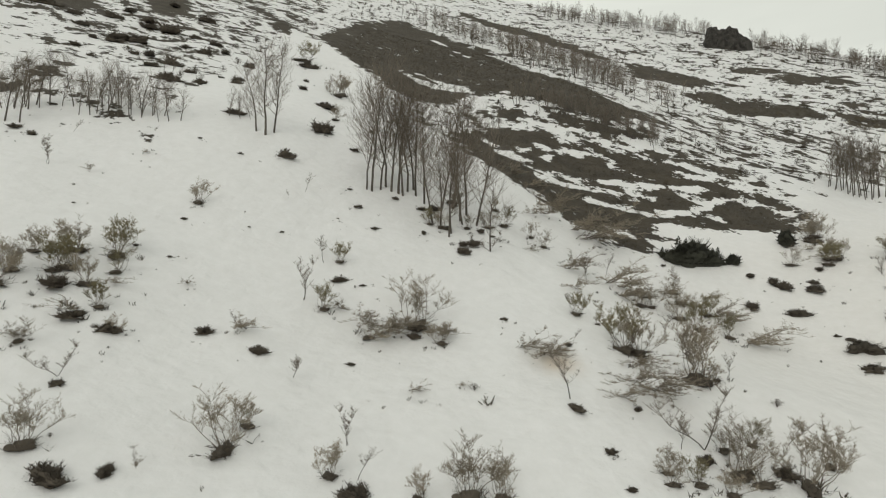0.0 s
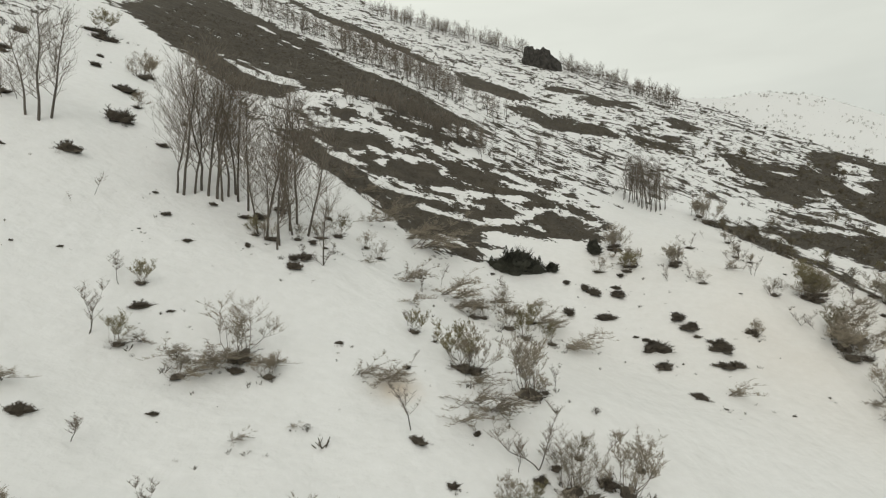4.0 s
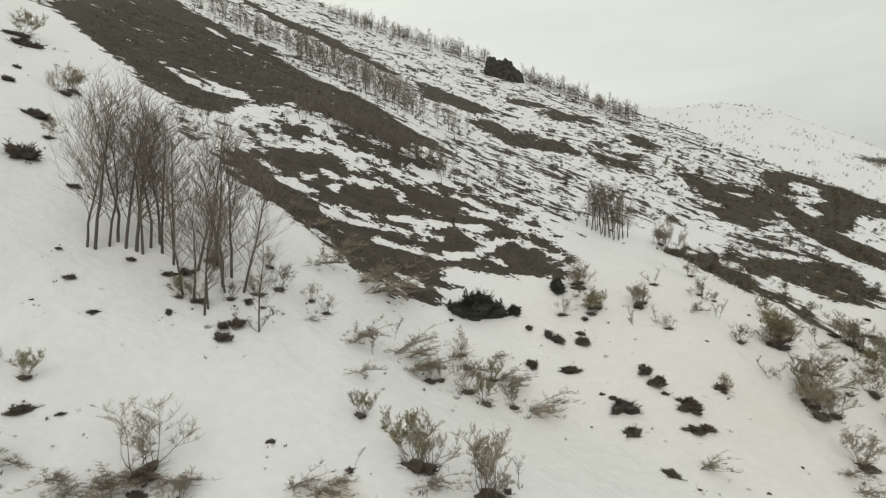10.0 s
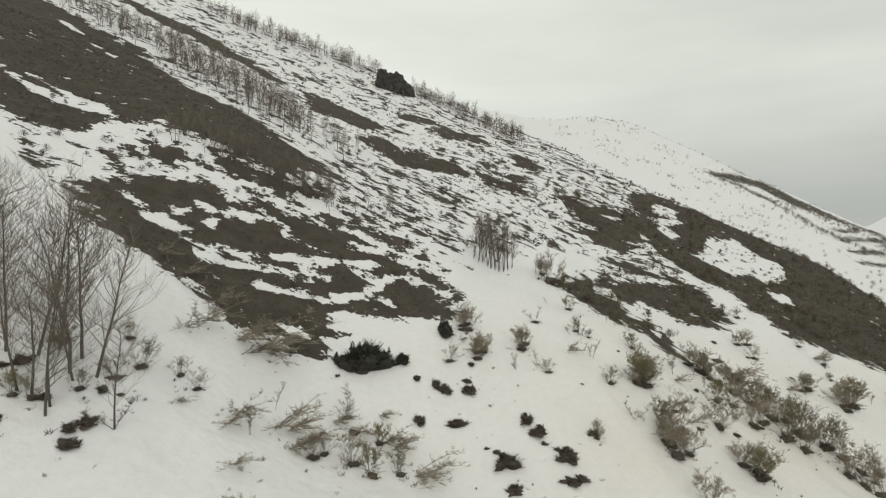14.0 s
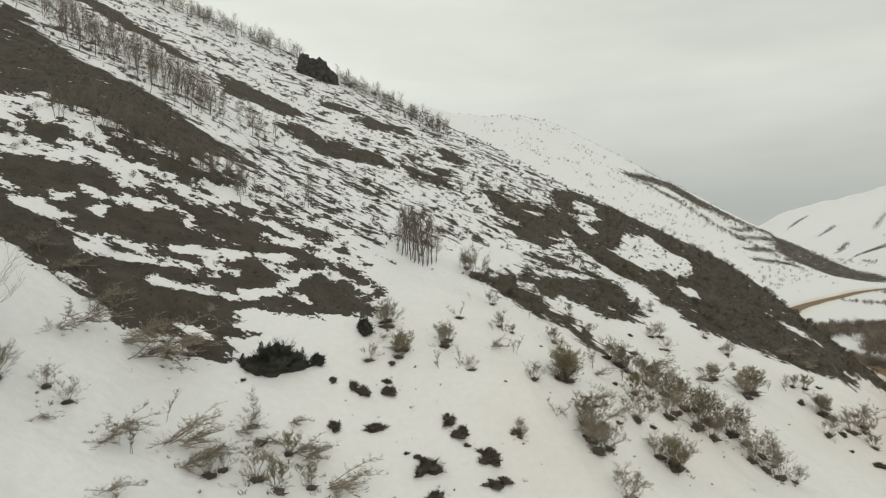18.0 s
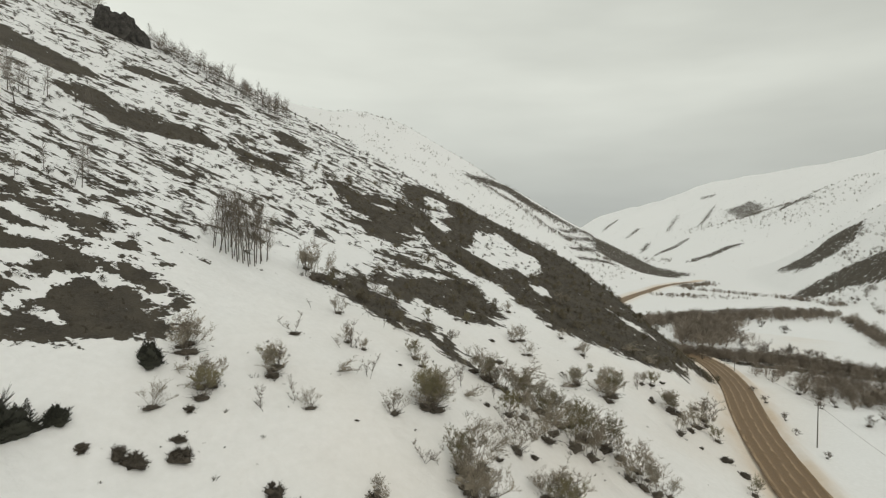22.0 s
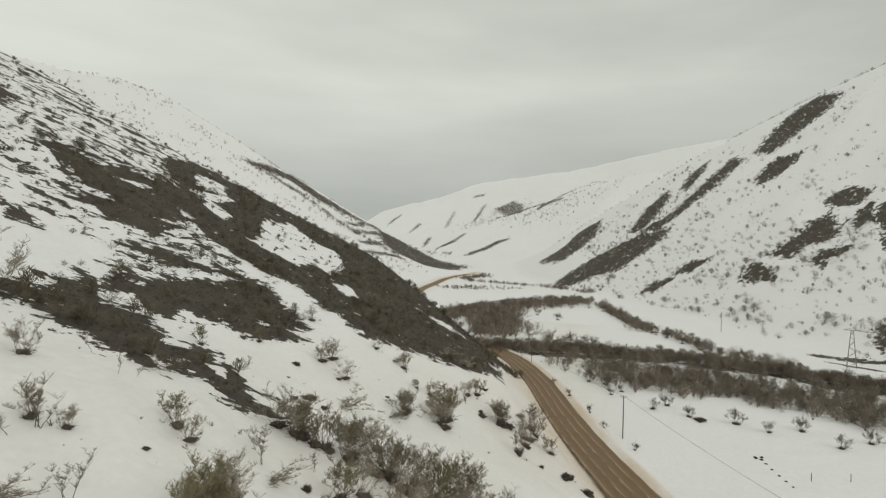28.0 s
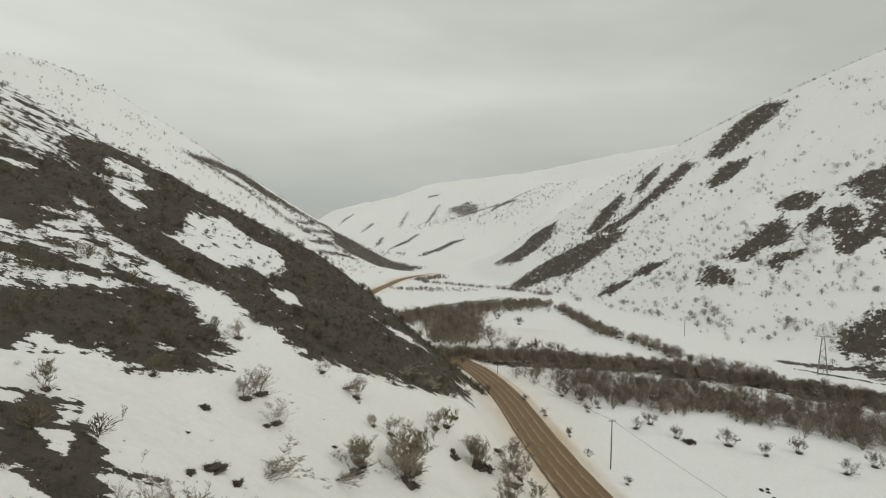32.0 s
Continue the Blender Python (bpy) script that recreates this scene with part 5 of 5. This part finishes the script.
def far_bush_arrays(seed, blades=130, wide=0.034, spread=1.0):
    """A distant leafless bush one metre tall, as plain arrays: a few stems and a rounded brush of twigs."""
    r = random.Random(seed)
    s = Shape()
    for n in range(6):
        d = around(r, r.uniform(0.1, 0.6) * spread)
        s.blade(Vector((0, 0, -0.06)), d, r.uniform(0.4, 0.7), wide * 1.1, d.orthogonal().normalized())
    for n in range(blades):
        d = around(r, r.uniform(0.0, 1.35) * spread)
        k = r.random() ** 0.5
        p = Vector((d.x * 0.5 * k, d.y * 0.5 * k, 0.08 + d.z * 0.62 * k))
        e = (d + 0.9 * around(r, 1.5) + Vector((0, 0, 0.2))).normalized()
        s.blade(p, e, r.uniform(0.10, 0.30), wide * r.uniform(0.4, 1.1), e.orthogonal().normalized())
    return np.array(s.v), np.array(s.f)


def scatter(name, label, category, places, variants, mat):
    """Many like things, too many to count, in one mesh."""
    r = np.random.RandomState(len(places))
    vs, fs, base = [], [], 0
    xs, ys = np.array([p[0] for p in places]), np.array([p[1] for p in places])
    zs = height(xs, ys)
    for (x, y, h), z in zip(places, zs):
        v, f = variants[r.randint(len(variants))]
        a = r.uniform(0, math.tau)
        c, s = math.cos(a), math.sin(a)
        w = h * r.uniform(0.85, 1.25)
        vs.append(np.stack([x + w * (c * v[:, 0] - s * v[:, 1]), y + w * (s * v[:, 0] + c * v[:, 1]), z + h * v[:, 2]], -1))
        fs.append(f + base)
        base += len(v)
    v, f = np.concatenate(vs), np.concatenate(fs)
    me = bpy.data.meshes.new(name)
    me.vertices.add(len(v))
    me.vertices.foreach_set("co", v.astype(np.float32).ravel())
    me.loops.add(f.size)
    me.loops.foreach_set("vertex_index", f.astype(np.int32).ravel())
    me.polygons.add(len(f))
    me.polygons.foreach_set("loop_start", np.arange(0, f.size, f.shape[1], dtype=np.int32))
    me.polygons.foreach_set("loop_total", np.full(len(f), f.shape[1], np.int32))
    me.update(calc_edges=True)
    me.materials.append(mat)
    return tagged(new(name, me), label, category, kind="stuff")


def in_region(count, x0, x1, y0, y1, keep):
    out = []
    while len(out) < count:
        x, y = rng.uniform(x0, x1), rng.uniform(y0, y1)
        if keep(x, y):
            out.append((x, y))
    return out


def island_material(name, dark, light):
    m, n, k, out = material(name, 0.9)
    geo = n.new("ShaderNodeNewGeometry")
    co = n.new("ShaderNodeTexCoord").outputs["Object"]
    f = maths(n, k, "MULTIPLY_ADD", geo.outputs["Random Per Island"], 0.5, maths(n, k, "MULTIPLY_ADD", noise_at(n, k, co, 0.12, 3), 1.2, -0.35))
    k.new(mixed(n, k, f, dark, light), out.inputs["Base Color"])
    return m


FAR_BRUSH = island_material("far_brush", (0.135, 0.112, 0.088), (0.285, 0.240, 0.190))
FAR_SCRUB = island_material("far_scrub", (0.12, 0.105, 0.088), (0.27, 0.24, 0.20))
SLOPE_BRUSH = island_material("slope_brush", (0.070, 0.058, 0.038), (0.190, 0.160, 0.105))
TUFTS = island_material("heath_tufts", (0.045, 0.037, 0.027), (0.110, 0.092, 0.064))
bush_kinds = [far_bush_arrays(s) for s in range(101, 107)]
thin_kinds = [far_bush_arrays(s, 70, 0.026, 1.05) for s in range(111, 116)]

# the river's brush, the scrub beside it and the woods round the bend
RIVER = [(238, 80), (246, 66), (251, 50), (252, 33), (250, 4), (243, -21), (233, -42), (216, -66), (196, -92), (180, -112)]
river = sized(along(RIVER, 1700, 4.2, rng), 1.8, 5.2, rng)
scatter("river_brush", "dense brown leafless brush along the river", "brush", river, bush_kinds[:4] + thin_kinds[:3], FAR_BRUSH)
scrub = sized(along([(232, 40), (224, 24), (221, 8), (216, -8), (209, -24), (200, -44), (184, -74)], 950, 8.0, rng), 1.0, 4.8, rng)
scrub += sized(along([(210, 32), (206, 17), (207, -1), (200, -17), (193, -29), (186, -39), (176, -58)], 420, 5.0, rng), 1.5, 5.0, rng)
scatter("meadow_scrub", "brown leafless scrub scattered over the snowy meadow", "brush", scrub, bush_kinds[:3] + thin_kinds, FAR_BRUSH)
woods = sized(along([(276, 78), (300, 82), (330, 88), (352, 98)], 270, 7.0, rng), 4.5, 9.5, rng)
woods += sized(along([(296, 120), (320, 113), (345, 108)], 150, 6.0, rng), 4.0, 8.0, rng)
woods += sized(along([(352, 98), (395, 80), (430, 55), (452, 38)], 320, 8.0, rng), 3.5, 7.0, rng)
woods += sized(along([(625, 170), (611, 151), (584, 87), (536, 30)], 170, 4.0, rng), 2.5, 5.0, rng)
woods += sized(along([(437, 28), (364, 17), (320, 6), (303, -4), (262, -19), (254, -36)], 230, 2.6, rng), 2.5, 6.0, rng)
woods += sized(along([(505, 168), (530, 145), (556, 126)], 60, 5.0, rng), 2.2, 4.0, rng)
woods += sized(along([(640, 178), (690, 172), (740, 168)], 120, 5.0, rng), 2.5, 5.0, rng)
scatter("valley_woods", "brown leafless woods on the snowy valley floor", "woods", woods, bush_kinds[:3] + thin_kinds, FAR_BRUSH)
terrace = sized(along([(505, 150), (530, 120), (553, 97)], 60, 5.0, rng), 1.5, 3.0, rng)
scatter("hedge_scrub", "low leafless hedge scrub on a snowy terrace", "brush", terrace, thin_kinds, FAR_BRUSH)


def right_scrub(x, y):
    return float(right_hill(x, y)) > float(floor_height(x, y)) + 1 and rng.random() < math.exp(-float(right_hill(x, y)) / 80)


slope = []
for cx, cy in in_region(760, 270, 800, -300, 40, right_scrub):
    slope += [(cx + rng.gauss(0, 7), cy + rng.gauss(0, 7), 1.3 + 4.2 * rng.random() ** 2) for _ in range(rng.choice((1, 1, 2, 3, 5, 8)))]
scatter("slope_scrub", "sparse grey leafless scrub on the far snow slope", "brush", slope, thin_kinds + bush_kinds[:1], FAR_SCRUB)
crest_trees = sized(along([(850, 90), (845, 29), (824, -88), (777, -219), (722, -345)], 170, 4.0, rng), 1.5, 4.5, rng)
scatter("crest_scrub", "thin leafless scrub along the far snowy crest", "brush", crest_trees, thin_kinds, FAR_SCRUB)
second = []
for cx, cy in in_region(210, 540, 860, 300, 760, lambda x, y: float(second_hill(x, y)) > 30):
    second += sized([(cx + rng.gauss(0, 9), cy + rng.gauss(0, 9)) for _ in range(rng.choice((1, 2, 3, 5, 9)))], 1.6, 5.0, rng)
second += sized(along([(700, 460), (780, 420), (850, 350), (930, 270)], 190, 9.0, rng), 2.5, 6.0, rng)
second += sized(along([(560, 250), (640, 262), (720, 262)], 70, 12.0, rng), 2.0, 5.0, rng)
second += sized(along(FAR_SIDE, 520, 34.0, rng), 2.0, 5.5, rng)
second += sized(along([(1355, 343), (1314, 156), (1239, 13)], 260, 22.0, rng), 2.5, 6.5, rng)
second += sized(along(BAND, 260, 4.0, rng), 2.5, 6.5, rng)
scatter("hillside_scrub", "leafless scrub dotted over the distant snowy hill", "brush", second, thin_kinds, FAR_SCRUB)

# small scrub and heath tufts of the near hill
gx, gy = np.array([rng.uniform(-60, 200) for _ in range(5200)]), np.array([rng.uniform(66, 240) for _ in range(5200)])
gz = height(gx, gy)
openness = bare_field(gx, gy, gz)
speckled = (gz > 32) & (openness > -1.0) & (openness < 0.4)
hill_scrub = sized([(x, y) for x, y, o in zip(gx, gy, speckled) if o][:1500], 0.5, 1.5, rng)
scatter("hill_scrub", "small dark leafless scrub among snow and heath strips", "scrub", hill_scrub, bush_kinds, TUFTS)


def tuft_arrays(seed):
    r = random.Random(seed)
    s = Shape()
    for n in range(9):
        d = around(r, r.uniform(0.1, 0.9))
        s.blade(Vector((r.gauss(0, 0.3), r.gauss(0, 0.3), -0.1)), d, r.uniform(0.5, 1.1), r.uniform(0.08, 0.16), d.orthogonal().normalized())
    return np.array(s.v), np.array(s.f)


gx, gy = np.array([rng.uniform(-45, 222) for _ in range(46000)]), np.array([rng.uniform(58, 175) for _ in range(46000)])
open_ground = bare_field(gx, gy) > 0.5
tufts = [(x, y, rng.uniform(0.15, 0.42)) for x, y, o in zip(gx, gy, open_ground) if o]
scatter("heath_tufts", "dark dry heath tufts on bare ground", "heath", tufts, [tuft_arrays(s) for s in range(5)], TUFTS)

# brush that grows on the big bare slope above the road
gx, gy = np.array([rng.uniform(70, 218) for _ in range(1500)]), np.array([rng.uniform(55, 150) for _ in range(1500)])
brushy = bare_field(gx, gy) > -0.3
slope_brush = [(x, y, 0.6 + 2.0 * rng.random() ** 2) for x, y, o in zip(gx, gy, brushy) if o]
scatter("slope_brush", "low brown and olive brush on the bare dark slope", "brush", slope_brush, bush_kinds, SLOPE_BRUSH)

# twig tips and heather that poke through the snow round the bushes
tips = []
for x, y, h in BROOMS + PRESSED + CLUMPS:
    for _ in range(rng.choice((1, 3, 6))):
        a, r = rng.uniform(0, math.tau), abs(rng.gauss(0, 0.5 + 0.7 * h))
        tips.append((x + r * math.cos(a) + 0.5 * r, y + r * math.sin(a) - 0.5 * r, rng.uniform(0.08, 0.16 + 0.12 * h)))
scatter("twig_tips", "dry twig tips and heather poking through the snow", "scrub", tips, [tuft_arrays(s) for s in range(5)] + bush_kinds[:2], TUFTS)

# round bushes on the meadow, each a thing of its own
round_bushes = [(259, 53, 7.5), (265, 44, 6.0), (265, 36, 6.5), (216, 36, 4.6), (202, 31, 4.2), (358, 66, 4.2), (342, 53, 4.6), (271, 62, 5.2), (267, 53, 5.0), (274, 39, 4.6), (270, 45, 4.2), (400, 27, 4.5), (385, 22, 4.0), (366, 15, 4.2), (350, 10, 4.6),
                (334, 6, 4.0), (318, 4, 4.4), (304, 1, 4.0), (290, -4, 4.4), (278, -9, 5.0), (268, -14, 4.6), (262, -22, 5.2), (182, 20, 3.4), (186, 16, 3.6), (178, 12, 3.0), (176, 2, 3.8),
                (172, -4, 3.0), (176, -12, 3.6), (166, -16, 3.2), (192, 30, 2.6), (196, 27, 2.6), (204, 36, 3.6), (168, 36, 2.2), (176, 41, 2.0), (158, 33, 1.6), (150, 27, 1.6), (190, 46, 2.2), (172, -24, 3.4)]
plant_all(round_bushes, [lambda s=s: two(("foot", "stem", "crown"), broom_shapes(s, 13, 6, 7, 6, 1.05, 2.4), (HEATH, BARK, BRUSH)) for s in (121, 122, 123)], "willow_bush", "rounded brown leafless willow bush on the snowy valley floor", "bush", "willow bushes of the valley", 0.12)


# ---- poles, pylon, wires and stones ----
def pole_pieces(h, r=0.13):
    shaft, arm, cap = Shape(), Shape(), Shape()
    shaft.tube([(0, 0, -0.6), (0, 0, h * 0.5), (0, 0, h)], [r, r * 0.85, r * 0.7], 10)
    arm.tube([(-0.7, 0, h - 0.35), (0.7, 0, h - 0.35)], [0.06, 0.06], 6)
    for x in (-0.6, 0.0, 0.6):
        cap.tube([(x, 0, h - 0.33), (x, 0, h - 0.1), (x, 0, h + 0.02)], [0.05, 0.06, 0.03], 6)
    return [("shaft", shaft, WOOD), ("crossarm", arm, WOOD), ("insulator", cap, WIRE)]


def stand(name, label, category, pieces, x, y, turn=0.0, group=""):
    return thing(name, label, category, group, pieces, Matrix.Translation((x, y, float(height(x, y)))) @ Matrix.Rotation(turn, 4, "Z"))


stand("utility_pole", "weathered wooden utility pole in snow beside the road", "pole", pole_pieces(9.4), 156.2, 29.0, radians(110))
stand("utility_pole", "thin wooden utility pole on the far snow slope", "pole", pole_pieces(10.0), 338.0, -30.0, radians(60))
stand("utility_pole", "small wooden pole standing at the road's bend", "pole", pole_pieces(5.0, 0.09), 216.0, 55.0, radians(115))


def pylon_pieces(h):
    legs = []
    for sx in (-1, 1):
        for sy in (-1, 1):
            leg = Shape()
            leg.tube([(sx * 1.5, sy * 1.1, -0.5), (sx * 0.35, sy * 0.3, h)], [0.13, 0.09], 5)
            legs.append(("leg", leg, STEEL))
    braces = []
    for k in range(7):
        z0, z1 = h * k / 7, h * (k + 1) / 7
        a, b = 1.5 - 1.15 * z0 / h, 1.5 - 1.15 * z1 / h
        for sy in (-1, 1):
            brace = Shape()
            y0, y1 = sy * (1.1 - 0.8 * z0 / h), sy * (1.1 - 0.8 * z1 / h)
            side = 1 if k % 2 else -1
            brace.tube([(-side * a, y0, z0), (side * b, y1, z1)], [0.05, 0.05], 4)
            braces.append(("brace", brace, STEEL))
    arm = Shape()
    arm.tube([(-2.6, 0, h), (2.6, 0, h)], [0.12, 0.12], 5)
    arm.tube([(-2.6, 0, h), (0, 0, h + 0.9), (2.6, 0, h)], [0.06, 0.06, 0.06], 4)
    return legs + braces + [("crossarm", arm, STEEL)]


stand("pylon", "slim lattice steel pylon standing in snow at the slope's foot", "pylon", pylon_pieces(13.8), 262.0, -57.0, radians(70))


def wire(a, b, sag, radius=0.035):
    s = Shape()
    pts = [tuple(Vector(a).lerp(Vector(b), i / 16) - Vector((0, 0, sag * 4 * (i / 16) * (1 - i / 16)))) for i in range(17)]
    s.tube(pts, [radius] * 17, 4)
    return tagged(new("overhead_wire", s.mesh("overhead_wire", WIRE)), "thin grey overhead wire hanging between poles", "wire")


pole_top = (156.2, 29.0, float(height(156.2, 29.0)) + 9.3)
wire(pole_top, (216.0, 55.0, float(height(216, 55)) + 4.9), 0.8)
wire(pole_top, (96.0, 3.0, float(height(96, 3)) + 9.0), 0.9)
stand("utility_pole", "weathered wooden utility pole in snow beside the road", "pole", pole_pieces(9.2), 96.0, 3.0, radians(112))


def stone_piece(seed, size):
    s = crag_shape(seed, (size, size * 0.7, size * 0.55), 4)
    return [("stone", s, ROCK)]


for i, (x, y, size) in enumerate([(154.0, 3.6, 0.5), (153.2, 2.8, 0.4), (154.6, 2.4, 0.45), (151.2, 2.6, 0.3), (148.4, 2.4, 0.28), (145.6, 2.0, 0.3), (143.2, 1.6, 0.28), (141.0, 1.2, 0.26)]):
    stand("boulder", "small dark stone showing through the meadow snow", "stone", stone_piece(i + 1.5, size), x, y, i * 1.3, "stones in the meadow")
for x, y in ((145.0, -3.0), (147.0, -10.0), (221.5, 59.0), (225.0, 61.0)):
    s = Shape()
    s.tube([(0, 0, -0.3), (0, 0, 0.9), (0, 0, 1.5)], [0.07, 0.065, 0.05], 8)
    stand("marker_post", "short weathered wooden marker post in snow", "post", [("shaft", s, WOOD)], x, y, 0, "marker posts")
